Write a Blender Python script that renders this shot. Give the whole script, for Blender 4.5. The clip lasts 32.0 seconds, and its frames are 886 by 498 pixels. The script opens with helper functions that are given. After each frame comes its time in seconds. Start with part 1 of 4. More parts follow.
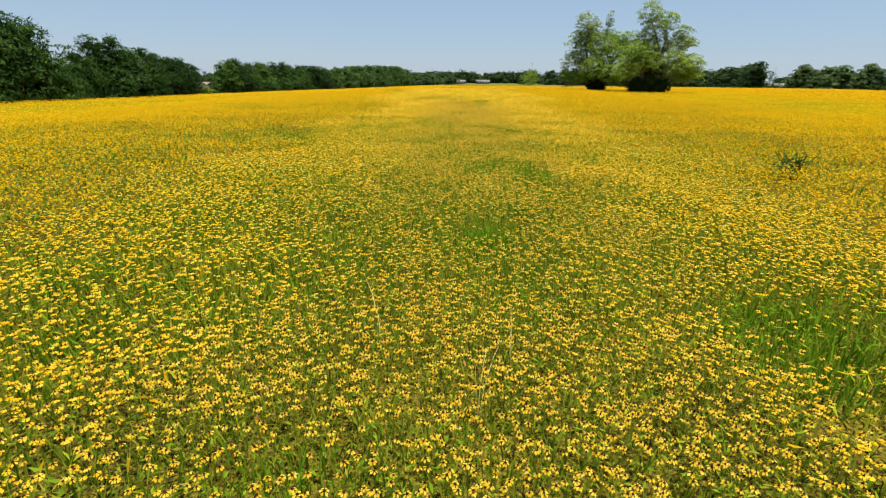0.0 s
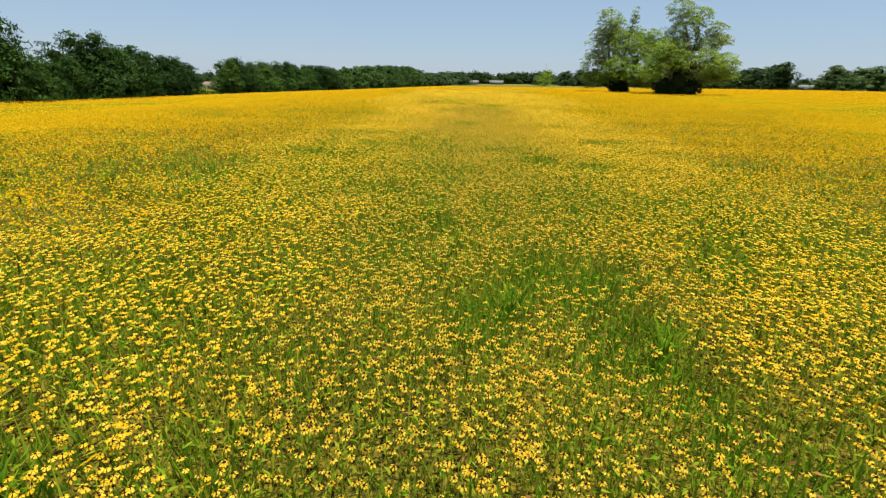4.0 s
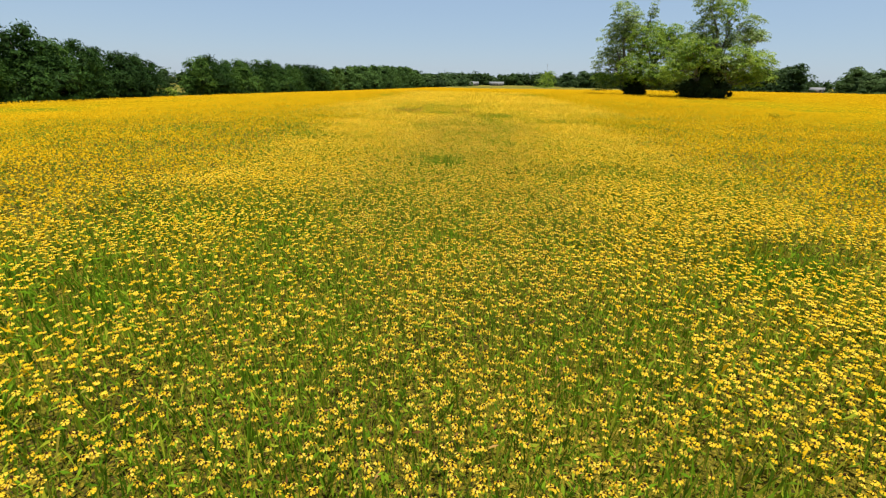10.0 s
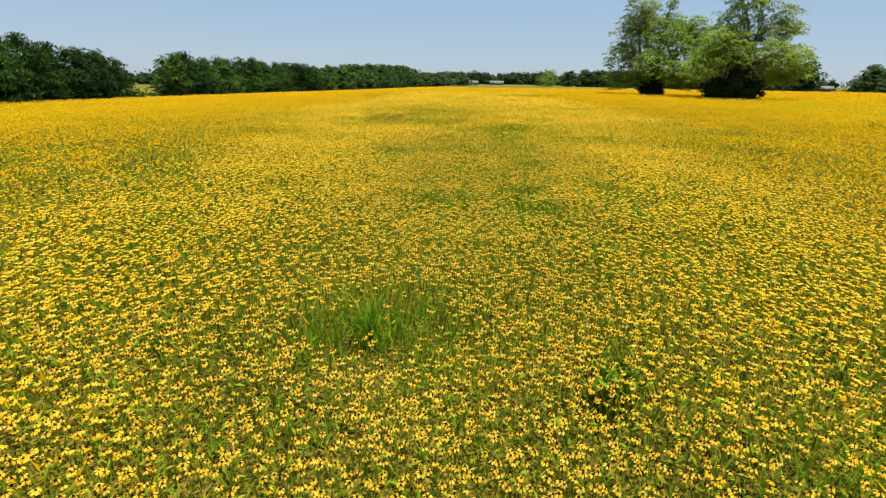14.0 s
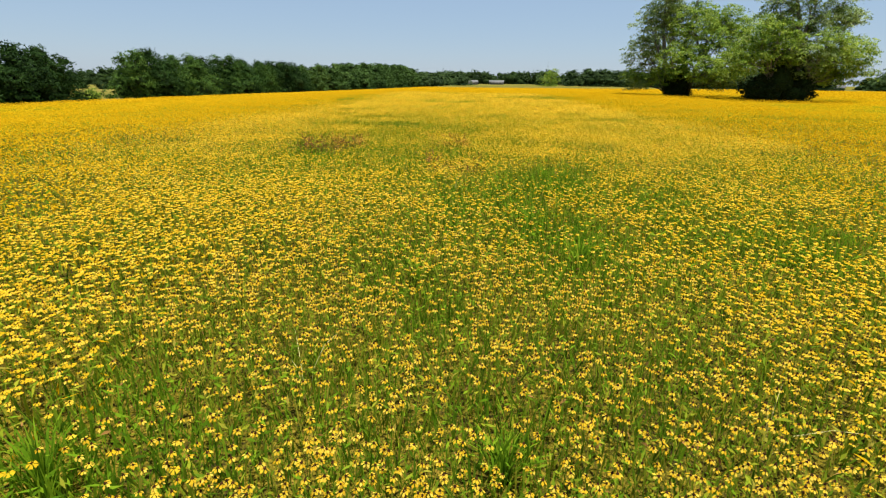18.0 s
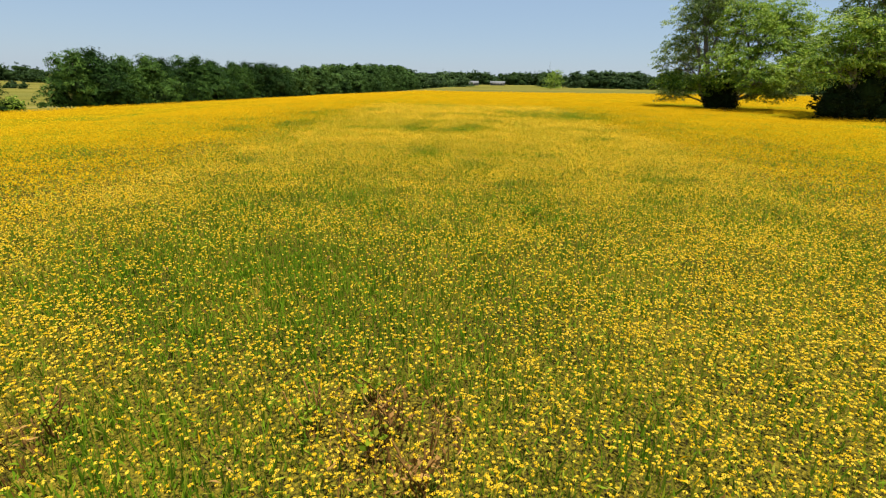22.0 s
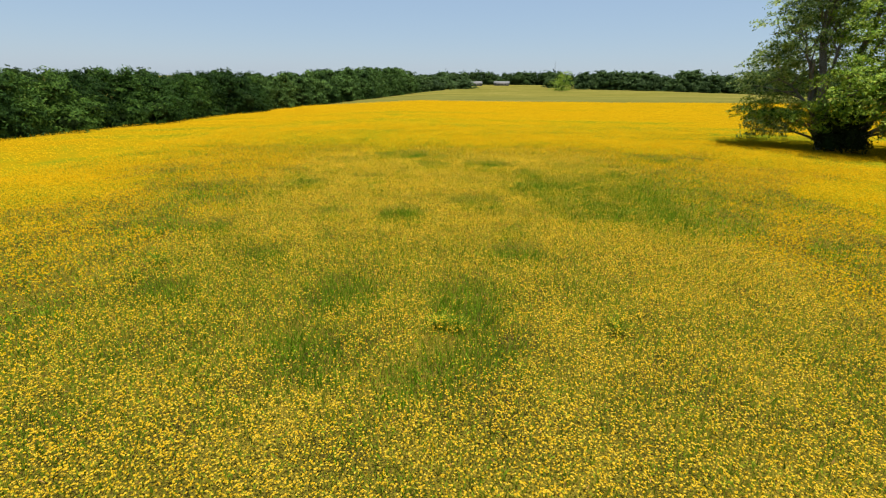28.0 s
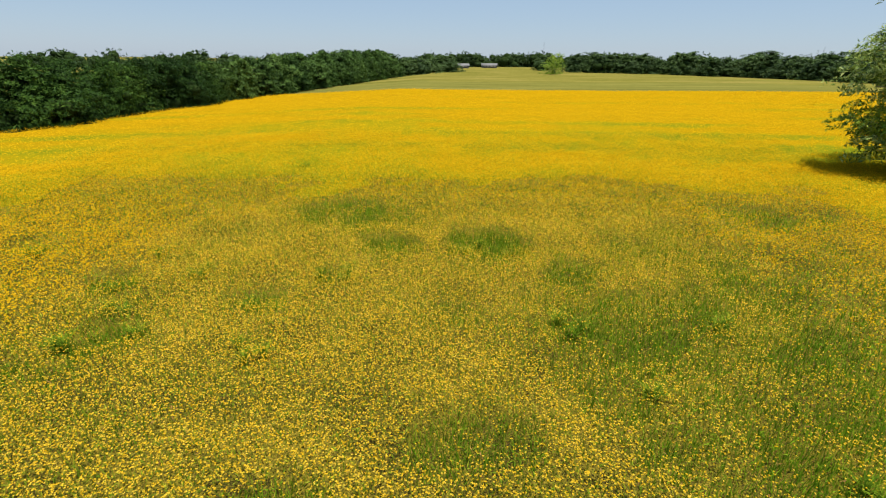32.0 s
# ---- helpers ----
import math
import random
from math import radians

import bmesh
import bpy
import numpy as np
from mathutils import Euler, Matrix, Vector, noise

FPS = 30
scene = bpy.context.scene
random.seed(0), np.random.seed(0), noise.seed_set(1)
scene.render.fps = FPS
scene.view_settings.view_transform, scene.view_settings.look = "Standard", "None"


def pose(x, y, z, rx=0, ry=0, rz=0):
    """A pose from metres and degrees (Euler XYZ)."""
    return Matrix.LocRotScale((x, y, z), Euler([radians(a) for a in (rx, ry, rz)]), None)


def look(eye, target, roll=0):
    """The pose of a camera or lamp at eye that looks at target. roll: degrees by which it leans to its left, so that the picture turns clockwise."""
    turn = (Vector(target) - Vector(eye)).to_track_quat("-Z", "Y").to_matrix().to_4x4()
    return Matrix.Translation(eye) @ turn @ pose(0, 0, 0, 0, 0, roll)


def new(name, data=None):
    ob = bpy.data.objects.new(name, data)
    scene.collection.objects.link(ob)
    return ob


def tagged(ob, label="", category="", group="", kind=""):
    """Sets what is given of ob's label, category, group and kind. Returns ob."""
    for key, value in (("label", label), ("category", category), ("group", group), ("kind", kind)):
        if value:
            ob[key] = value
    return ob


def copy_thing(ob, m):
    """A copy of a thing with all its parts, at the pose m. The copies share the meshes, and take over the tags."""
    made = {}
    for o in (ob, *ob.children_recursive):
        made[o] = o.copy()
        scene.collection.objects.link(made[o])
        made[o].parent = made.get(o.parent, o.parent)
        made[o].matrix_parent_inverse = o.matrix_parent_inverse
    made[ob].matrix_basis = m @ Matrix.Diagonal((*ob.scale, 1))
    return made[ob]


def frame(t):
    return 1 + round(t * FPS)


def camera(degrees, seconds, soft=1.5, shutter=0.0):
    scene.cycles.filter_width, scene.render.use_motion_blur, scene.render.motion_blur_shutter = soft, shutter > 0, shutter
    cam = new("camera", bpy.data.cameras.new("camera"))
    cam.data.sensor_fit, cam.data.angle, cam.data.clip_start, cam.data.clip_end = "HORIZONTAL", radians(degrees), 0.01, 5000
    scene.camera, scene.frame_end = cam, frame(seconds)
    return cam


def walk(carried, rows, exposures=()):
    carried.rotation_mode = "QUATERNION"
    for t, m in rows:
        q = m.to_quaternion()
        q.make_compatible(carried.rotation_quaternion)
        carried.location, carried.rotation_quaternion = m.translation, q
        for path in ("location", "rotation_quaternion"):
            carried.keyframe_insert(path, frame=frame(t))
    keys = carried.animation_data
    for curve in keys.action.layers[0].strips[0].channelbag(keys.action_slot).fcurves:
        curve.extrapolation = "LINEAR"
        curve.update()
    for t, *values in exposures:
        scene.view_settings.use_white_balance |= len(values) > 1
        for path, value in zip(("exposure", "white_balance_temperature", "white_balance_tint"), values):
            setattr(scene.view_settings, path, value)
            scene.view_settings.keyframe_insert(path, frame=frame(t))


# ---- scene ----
cam = camera(84.5, 32.0, soft=1.2)
PATH = [
    (0.0, (0.078, -0.056, 2.156), (0.022, 9.383, -1.146), 0.79),
    (0.5, (0.113, 0.706, 2.155), (0.057, 10.147, -1.141), 0.82),
    (1.0, (0.148, 1.475, 2.155), (0.078, 10.915, -1.144), 0.85),
    (1.5, (0.185, 2.253, 2.156), (0.098, 11.697, -1.132), 0.88),
    (2.0, (0.224, 3.043, 2.158), (0.055, 12.484, -1.134), 0.90),
    (2.5, (0.265, 3.843, 2.163), (-0.026, 13.282, -1.127), 0.92),
    (3.0, (0.308, 4.650, 2.169), (0.027, 14.087, -1.128), 0.94),
    (3.5, (0.355, 5.467, 2.173), (0.068, 14.903, -1.124), 0.96),
    (5.5, (0.598, 9.053, 2.161), (0.301, 18.492, -1.130), 0.91),
    (6.5, (0.721, 10.824, 2.146), (0.425, 20.265, -1.139), 0.96),
    (7.5, (0.832, 12.444, 2.138), (0.531, 21.885, -1.145), 1.02),
    (8.5, (0.923, 14.060, 2.123), (0.626, 23.503, -1.155), 1.09),
    (9.5, (0.987, 15.780, 2.114), (0.697, 25.224, -1.162), 1.14),
    (10.5, (1.029, 17.564, 2.108), (0.749, 27.006, -1.175), 1.17),
    (11.5, (1.058, 19.434, 2.096), (0.782, 28.874, -1.191), 1.17),
    (12.5, (1.085, 21.422, 2.080), (0.818, 30.861, -1.213), 1.14),
    (13.5, (1.120, 23.502, 2.051), (0.843, 32.939, -1.243), 1.09),
    (14.5, (1.154, 25.679, 2.009), (0.877, 35.119, -1.279), 1.02),
    (15.5, (1.189, 27.911, 1.970), (0.920, 37.351, -1.320), 0.98),
    (17.5, (1.291, 32.745, 1.960), (1.009, 42.183, -1.334), 0.92),
    (18.5, (1.358, 35.484, 2.035), (1.078, 44.921, -1.263), 0.91),
    (19.5, (1.429, 38.361, 2.156), (1.139, 47.802, -1.131), 0.92),
    (20.5, (1.494, 41.331, 2.355), (1.195, 50.771, -0.932), 0.99),
    (21.5, (1.557, 44.440, 2.643), (1.275, 53.876, -0.654), 1.14),
    (22.5, (1.634, 47.599, 2.977), (1.358, 57.034, -0.325), 1.21),
    (23.5, (1.732, 50.585, 3.345), (1.416, 60.019, 0.046), 1.13),
    (24.5, (1.817, 53.369, 3.741), (1.470, 62.802, 0.437), 1.00),
    (25.5, (1.880, 56.293, 4.121), (1.538, 65.723, 0.808), 0.93),
    (26.5, (1.922, 59.343, 4.472), (1.567, 68.771, 1.155), 0.89),
    (28.5, (1.929, 65.684, 4.997), (1.582, 75.104, 1.659), 0.86),
    (29.5, (1.956, 68.797, 5.212), (1.624, 78.213, 1.862), 0.87),
    (30.5, (1.990, 71.983, 5.386), (1.691, 81.400, 2.034), 0.86),
    (31.0, (2.007, 73.602, 5.465), (1.752, 83.015, 2.100), 0.85),
    (31.5, (2.025, 75.227, 5.543), (1.841, 84.590, 2.034), 0.84),
    (32.0, (2.042, 76.857, 5.619), (1.941, 86.168, 1.974), 0.82),
]
walk(cam, [(t, look(eye, target, roll)) for t, eye, target, roll in PATH])

# ---- sky, sun, exposure ----
SUN_TO = Vector((0.14, -0.05, 0.98)).normalized()
world = bpy.data.worlds.new("sky")
scene.world = world
world.use_nodes = True
wn = world.node_tree.nodes
sky = wn.new("ShaderNodeTexSky")
sky.sky_type, sky.sun_disc = "NISHITA", False
sky.sun_elevation = math.asin(SUN_TO.z)
sky.sun_rotation = math.atan2(SUN_TO.x, SUN_TO.y)
sky.altitude, sky.air_density, sky.dust_density, sky.ozone_density = 60, 1.0, 0.3, 1.6
haze = wn.new("ShaderNodeMix")
haze.data_type = "RGBA"
haze.inputs[0].default_value, haze.inputs[7].default_value = 0.6, (4.1, 5.7, 8.0, 1)
world.node_tree.links.new(sky.outputs[0], haze.inputs[6])
world.node_tree.links.new(haze.outputs[2], wn["Background"].inputs[0])
wn["Background"].inputs[1].default_value = 0.0565
sun = new("sun", bpy.data.lights.new("sun", "SUN"))
sun.data.energy, sun.data.angle, sun.data.color = 5.0, radians(0.53), (1.0, 0.95, 0.86)
sun.matrix_world = look(SUN_TO * 100, (0, 0, 0))
scene.view_settings.exposure = 0.78


# ---- materials ----
def material(name, colours, scale=4.0, rough=0.8, translucent=0.0, island=0.0, bump=0.0, bump_scale=30.0, detail=5.0,
             spread=(0.3, 0.7), stretch=(1, 1, 1), fine=0.0, fine_scale=14.0, metal=0.0, per_object=0.0, gloss=0.2, bloom=0.0):
    """Noise-mixed colours at two scales, with variation by island or object, relief and a little light through thin parts."""
    m = bpy.data.materials.new(name)
    m.use_nodes = True
    nt = m.node_tree
    n, l = nt.nodes, nt.links
    bsdf, out = n["Principled BSDF"], n["Material Output"]
    bsdf.inputs["Roughness"].default_value = rough
    bsdf.inputs["Metallic"].default_value = metal
    bsdf.inputs["Specular IOR Level"].default_value = gloss
    geo = n.new("ShaderNodeNewGeometry")
    mp = n.new("ShaderNodeMapping")
    mp.inputs["Scale"].default_value = stretch
    l.new(geo.outputs["Position"], mp.inputs["Vector"])
    tex = n.new("ShaderNodeTexNoise")
    tex.inputs["Scale"].default_value, tex.inputs["Detail"].default_value = scale, detail
    l.new(mp.outputs[0], tex.inputs["Vector"])
    value = tex.outputs["Fac"]

    def mixed(a, b, w):
        node = n.new("ShaderNodeMix")
        node.inputs[0].default_value = w
        l.new(a, node.inputs[2])
        l.new(b, node.inputs[3])
        return node.outputs[0]
    if fine:
        t2 = n.new("ShaderNodeTexNoise")
        t2.inputs["Scale"].default_value, t2.inputs["Detail"].default_value = scale * fine_scale, 3
        l.new(mp.outputs[0], t2.inputs["Vector"])
        value = mixed(value, t2.outputs["Fac"], fine)
    if island:
        value = mixed(value, geo.outputs["Random Per Island"], island)
    if bloom:
        share = n.new("ShaderNodeAttribute")
        share.attribute_name = "bloom"
        value = mixed(value, share.outputs["Fac"], bloom)
    if per_object:
        info = n.new("ShaderNodeObjectInfo")
        value = mixed(value, info.outputs["Random"], per_object)
    ramp = n.new("ShaderNodeValToRGB")
    l.new(value, ramp.inputs[0])
    els = ramp.color_ramp.elements
    lo, hi = spread
    for i, c in enumerate(colours):
        p = lo + (hi - lo) * i / max(1, len(colours) - 1)
        e = els[i] if i < 2 else els.new(p)
        e.position, e.color = p, (*c, 1)
    l.new(ramp.outputs[0], bsdf.inputs["Base Color"])
    if bump:
        t3 = n.new("ShaderNodeTexNoise")
        t3.inputs["Scale"].default_value, t3.inputs["Detail"].default_value = bump_scale, 4
        l.new(geo.outputs["Position"], t3.inputs["Vector"])
        b = n.new("ShaderNodeBump")
        b.inputs["Strength"].default_value, b.inputs["Distance"].default_value = bump, 0.1
        l.new(t3.outputs["Fac"], b.inputs["Height"])
        l.new(b.outputs[0], bsdf.inputs["Normal"])
    if translucent:
        tr = n.new("ShaderNodeBsdfTranslucent")
        l.new(ramp.outputs[0], tr.inputs[0])
        mix = n.new("ShaderNodeMixShader")
        mix.inputs[0].default_value = translucent
        l.new(bsdf.outputs[0], mix.inputs[1])
        l.new(tr.outputs[0], mix.inputs[2])
        l.new(mix.outputs[0], out.inputs[0])
    return m


PETAL = material("petal", [(0.50, 0.28, 0.008), (0.64, 0.41, 0.022), (0.75, 0.55, 0.085)], scale=0.9, rough=0.8, translucent=0.32, island=0.7, spread=(0.05, 0.97), gloss=0.03)
PETAL_GOLD = material("gold_petal", [(0.53, 0.31, 0.008), (0.67, 0.425, 0.020), (0.75, 0.53, 0.06)], scale=0.6, rough=0.85, translucent=0.34, island=0.65, spread=(0.05, 0.96), gloss=0.0)
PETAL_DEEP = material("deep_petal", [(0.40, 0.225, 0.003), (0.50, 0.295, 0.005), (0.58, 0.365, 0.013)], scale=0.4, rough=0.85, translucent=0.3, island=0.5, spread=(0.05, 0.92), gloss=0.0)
CARPET = material("flower_carpet", [(0.105, 0.13, 0.006), (0.195, 0.16, 0.004), (0.25, 0.155, 0.003), (0.28, 0.168, 0.003)], scale=0.22, rough=0.95, fine=0.5, fine_scale=40, bump=1.0, bump_scale=7, spread=(0.20, 0.72), gloss=0.0, bloom=0.5)
CONE = material("flower_cone", [(0.016, 0.008, 0.004), (0.045, 0.02, 0.008)], scale=60, rough=1.0, gloss=0.0)
BLADE = material("leaf_blade", [(0.050, 0.10, 0.010), (0.155, 0.258, 0.016), (0.27, 0.358, 0.022), (0.38, 0.40, 0.03), (0.31, 0.225, 0.05)], scale=1.1, rough=0.8, translucent=0.5, island=0.75, spread=(0.06, 0.95), gloss=0.0)
GRASS = material("fresh_grass", [(0.058, 0.13, 0.008), (0.15, 0.28, 0.012), (0.26, 0.39, 0.020)], scale=1.3, rough=0.8, translucent=0.5, island=0.7, spread=(0.1, 0.9), gloss=0.0)
SOIL = material("field_floor", [(0.035, 0.028, 0.010), (0.10, 0.085, 0.012), (0.20, 0.16, 0.014), (0.27, 0.18, 0.03)], scale=0.6, rough=1.0, fine=0.7, fine_scale=60, bump=1.0, bump_scale=24, spread=(0.38, 0.66), gloss=0.0)
MEADOW = material("meadow_grass", [(0.080, 0.080, 0.014), (0.125, 0.115, 0.022), (0.185, 0.15, 0.042)], scale=0.05, rough=1.0, fine=0.4, bump=0.8, bump_scale=3, spread=(0.36, 0.64), stretch=(0.5, 1.6, 1), gloss=0.0)
STUBBLE = material("meadow_stubble", [(0.080, 0.080, 0.016), (0.115, 0.110, 0.024), (0.155, 0.138, 0.034)], scale=0.08, rough=1.0, fine=0.4, bump=0.8, bump_scale=3, spread=(0.32, 0.68), stretch=(0.4, 1.6, 1), gloss=0.0)
LEAF_PALE = material("pale_leaf", [(0.035, 0.085, 0.008), (0.13, 0.23, 0.017), (0.27, 0.375, 0.032), (0.41, 0.49, 0.075)], scale=0.45, rough=0.55, translucent=0.38, island=0.45, spread=(0.27, 0.73), gloss=0.14)
LEAF_GREY = material("grey_green_leaf", [(0.043, 0.088, 0.016), (0.14, 0.22, 0.038), (0.27, 0.36, 0.08), (0.40, 0.47, 0.16)], scale=0.45, rough=0.45, translucent=0.38, island=0.5, spread=(0.27, 0.73), gloss=0.18)
LEAF_DARK = material("dark_leaf", [(0.006, 0.018, 0.003), (0.017, 0.043, 0.007), (0.040, 0.088, 0.012), (0.10, 0.17, 0.024)], scale=0.5, gloss=0.06, rough=0.65, translucent=0.18, island=0.35, per_object=0.3, spread=(0.22, 0.78))
LEAF_MID = material("mid_leaf", [(0.014, 0.034, 0.007), (0.036, 0.074, 0.014), (0.068, 0.125, 0.025), (0.115, 0.185, 0.042)], scale=0.5, gloss=0.06, rough=0.65, translucent=0.18, island=0.3, per_object=0.35, spread=(0.22, 0.78))
LEAF_SHRUB = material("shrub_leaf", [(0.007, 0.013, 0.005), (0.018, 0.029, 0.009), (0.038, 0.054, 0.016)], scale=0.8, rough=0.8, translucent=0.05, island=0.5, spread=(0.2, 0.8), gloss=0.04)
LEAF_FAR = material("far_leaf", [(0.018, 0.040, 0.010), (0.040, 0.078, 0.017), (0.080, 0.135, 0.030)], scale=0.08, rough=0.7, translucent=0.15, island=0.4, per_object=0.45, spread=(0.2, 0.8))
BARK = material("bark", [(0.06, 0.05, 0.04), (0.16, 0.14, 0.115), (0.30, 0.27, 0.23)], scale=3, rough=0.95, fine=0.5, bump=1.0, bump_scale=14, stretch=(1, 1, 0.25))
# near-black green: the shade inside the crowns, put into the core's colour
SHADE_CORE = material("crown_inner_shade", [(0.006, 0.012, 0.004), (0.018, 0.032, 0.009), (0.035, 0.055, 0.015)], scale=4, rough=1.0, fine=0.5, gloss=0.0, bump=1.0, bump_scale=5)
WEED = material("weed_leaf", [(0.065, 0.115, 0.010), (0.13, 0.195, 0.016), (0.21, 0.27, 0.028)], scale=8, rough=0.8, translucent=0.3, island=0.5, gloss=0.0)
LEAF_WEED = material("weed_blade", [(0.07, 0.14, 0.010), (0.15, 0.24, 0.014), (0.25, 0.33, 0.025)], scale=6, rough=0.8, translucent=0.45, island=0.6, gloss=0.0)
DOCK = material("dock_seed", [(0.15, 0.075, 0.022), (0.25, 0.13, 0.035), (0.35, 0.20, 0.06)], scale=20, rough=1.0, translucent=0.2, island=0.5, gloss=0.0)
STRAW = material("dry_straw", [(0.40, 0.36, 0.10), (0.58, 0.50, 0.20)], scale=9, rough=0.8, translucent=0.2, island=0.5)
WALL = material("pale_siding", [(0.10, 0.095, 0.085), (0.17, 0.16, 0.145)], scale=0.8, rough=0.8, fine=0.3)
ROOF = material("metal_roofing", [(0.11, 0.11, 0.11), (0.17, 0.17, 0.165)], scale=0.5, rough=0.7, fine=0.3)
ROOF_BROWN = material("brown_shingle", [(0.16, 0.11, 0.08), (0.26, 0.19, 0.14)], scale=0.5, rough=0.9, fine=0.4)
GLASS = material("dark_glass", [(0.02, 0.025, 0.03), (0.04, 0.045, 0.05)], scale=0.5, rough=0.08)
STEEL = material("galvanised_steel", [(0.32, 0.33, 0.34), (0.45, 0.46, 0.47)], scale=2, rough=0.5, metal=0.6)
rng = np.random.default_rng(11)


# ---- mesh helpers ----
def mesh_from(name, verts, faces, mats, slots=None, smooth=False):
    """A mesh from arrays: verts (n, 3), a list of face arrays with 3 or 4 columns, and a material slot for each face."""
    me = bpy.data.meshes.new(name)
    verts = np.ascontiguousarray(verts, np.float32)
    loops = np.concatenate([f.ravel() for f in faces]).astype(np.int32)
    sizes = np.concatenate([np.full(len(f), f.shape[1]) for f in faces])
    me.vertices.add(len(verts))
    me.vertices.foreach_set("co", verts.ravel())
    me.loops.add(len(loops))
    me.loops.foreach_set("vertex_index", loops)
    me.polygons.add(len(sizes))
    me.polygons.foreach_set("loop_start", np.concatenate([[0], np.cumsum(sizes)[:-1]]).astype(np.int32))
    if slots is not None:
        me.polygons.foreach_set("material_index", np.concatenate(slots).astype(np.int32))
    if smooth:
        me.polygons.foreach_set("use_smooth", np.ones(len(sizes), bool))
    for m in mats:
        me.materials.append(m)
    me.update(calc_edges=True)
    return me


def part(name, me, parent=None, label=""):
    ob = new(name, me)
    ob.parent = parent
    return tagged(ob, label)


def thing(name, m, label, category, group="", kind=""):
    ob = new(name)
    ob.matrix_basis = m
    return tagged(ob, label, category, group, kind)


LATTICE = np.random.default_rng(5).random((256, 256))


def soft_noise(x, y, size):
    """Smooth noise from 0 to 1 with cells of that size in metres."""
    u, v = np.asarray(x) / size + 500.3, np.asarray(y) / size + 500.7
    i, j = np.floor(u).astype(int), np.floor(v).astype(int)
    a, b = u - i, v - j
    a, b = a * a * (3 - 2 * a), b * b * (3 - 2 * b)
    g = lambda p, q: LATTICE[p % 256, q % 256]
    return (g(i, j) * (1 - a) + g(i + 1, j) * a) * (1 - b) + (g(i, j + 1) * (1 - a) + g(i + 1, j + 1) * a) * b


def ramp01(v):
    v = np.clip(v, 0, 1)
    return v * v * (3 - 2 * v)


def ground_z(x, y):
    """The lie of the land: flat along the flight, falling to the hedge and, gently, into the distance."""
    x, y = np.asarray(x, float), np.asarray(y, float)
    left = np.clip((-x - 8) / 36, 0, None)
    left = np.where(left > 1, 1 + 0.7 * (1 - np.exp(-(left - 1) / 0.7)), left)
    z = -(0.6 + 0.0105 * np.clip(y, 0, 260)) * left
    z = z - 0.7 * ramp01((y - 95) / 90) * np.exp(-(x / 55) ** 2)
    return z - 1.4 * ramp01((y - 190) / 170) - 1.6 * ramp01((y - 330) / 300) + 0.05 * (soft_noise(x, y, 7) - 0.5)


def edge_x(y):
    """The field's edge along the hedge."""
    return np.interp(y, (-40, 50, 80, 105, 126, 160, 190), (-49, -47, -45.5, -43.5, -39.5, -37, -35))


FIELD_END = 182.0


def in_field(x, y):
    wob = 1.2 * (soft_noise(x, y, 4) - 0.5)
    return (x > edge_x(y) + wob) & (y < FIELD_END + wob + 0.0 * x)


# ---- ground ----
def spaced(knots):
    out = []
    for a, b, step in knots:
        out += list(np.arange(a, b, step))
    return np.array(out + [knots[-1][1]], float)


gx = spaced([(-1500, -300, 120), (-300, -90, 15), (-90, 110, 2.5), (110, 300, 12), (300, 1500, 120)])
gy = spaced([(-300, -30, 30), (-30, 182, 2), (182, 420, 7), (420, 900, 40), (900, 2600, 200)])
XX, YY = np.meshgrid(gx, gy, indexing="ij")
verts = np.stack([XX, YY, ground_z(XX, YY)], -1).reshape(-1, 3)
ni, nj = len(gx), len(gy)
ii, jj = np.meshgrid(np.arange(ni - 1), np.arange(nj - 1), indexing="ij")
q = (ii * nj + jj).ravel()
quads = np.stack([q, q + nj, q + nj + 1, q + 1], -1)
mid = verts[quads].mean(1)
slot = (~((mid[:, 0] > edge_x(mid[:, 1]) - 1) & (mid[:, 1] < FIELD_END) & (mid[:, 0] < 260))).astype(int)
slot[(mid[:, 1] > FIELD_END) & (mid[:, 1] < 226 + 10 * soft_noise(mid[:, 0], mid[:, 1], 40))] = 2
ground = new("ground", mesh_from("ground", verts, [quads], [SOIL, MEADOW, STUBBLE], [slot], smooth=True))
tagged(ground, "gently sloping flowering field floor and mown olive meadow beyond", "ground", kind="structure")

# ---- the flower field ----
# green patches among the flowers, stretch by stretch: centre, half width, half depth
PATCHES_START = [
    (-2.7, 20.0, 1.3, 1.3), (-5.0, 16.6, 0.9, 0.8), (-6.9, 16.2, 0.6, 0.8), (1.4, 10.9, 0.7, 0.7), (0.6, 10.1, 0.6, 0.6), (3.3, 11.7, 0.3, 0.6),
    (-2.0, 8.2, 0.45, 0.35), (-1.0, 8.4, 0.35, 0.4), (1.8, 9.4, 0.5, 0.7), (2.1, 8.4, 0.5, 0.5), (-3.4, 18.4, 1.0, 1.2), (-6.1, 18.0, 0.8, 0.8),
    (-4.6, 15.4, 0.5, 0.4), (-1.2, 14.8, 0.6, 0.3), (0.0, 13.6, 0.3, 0.3), (0.8, 13.7, 0.3, 0.2), (3.2, 17.1, 0.6, 0.6), (6.9, 17.5, 0.6, 0.6),
    (-2.3, 17.7, 0.6, 0.4), (2.3, 18.1, 0.5, 0.6), (0.5, 5.9, 0.35, 0.6), (2.9, 3.4, 0.7, 0.6), (0.2, 12.5, 0.25, 0.3), (4.7, 21.8, 0.7, 0.4)]
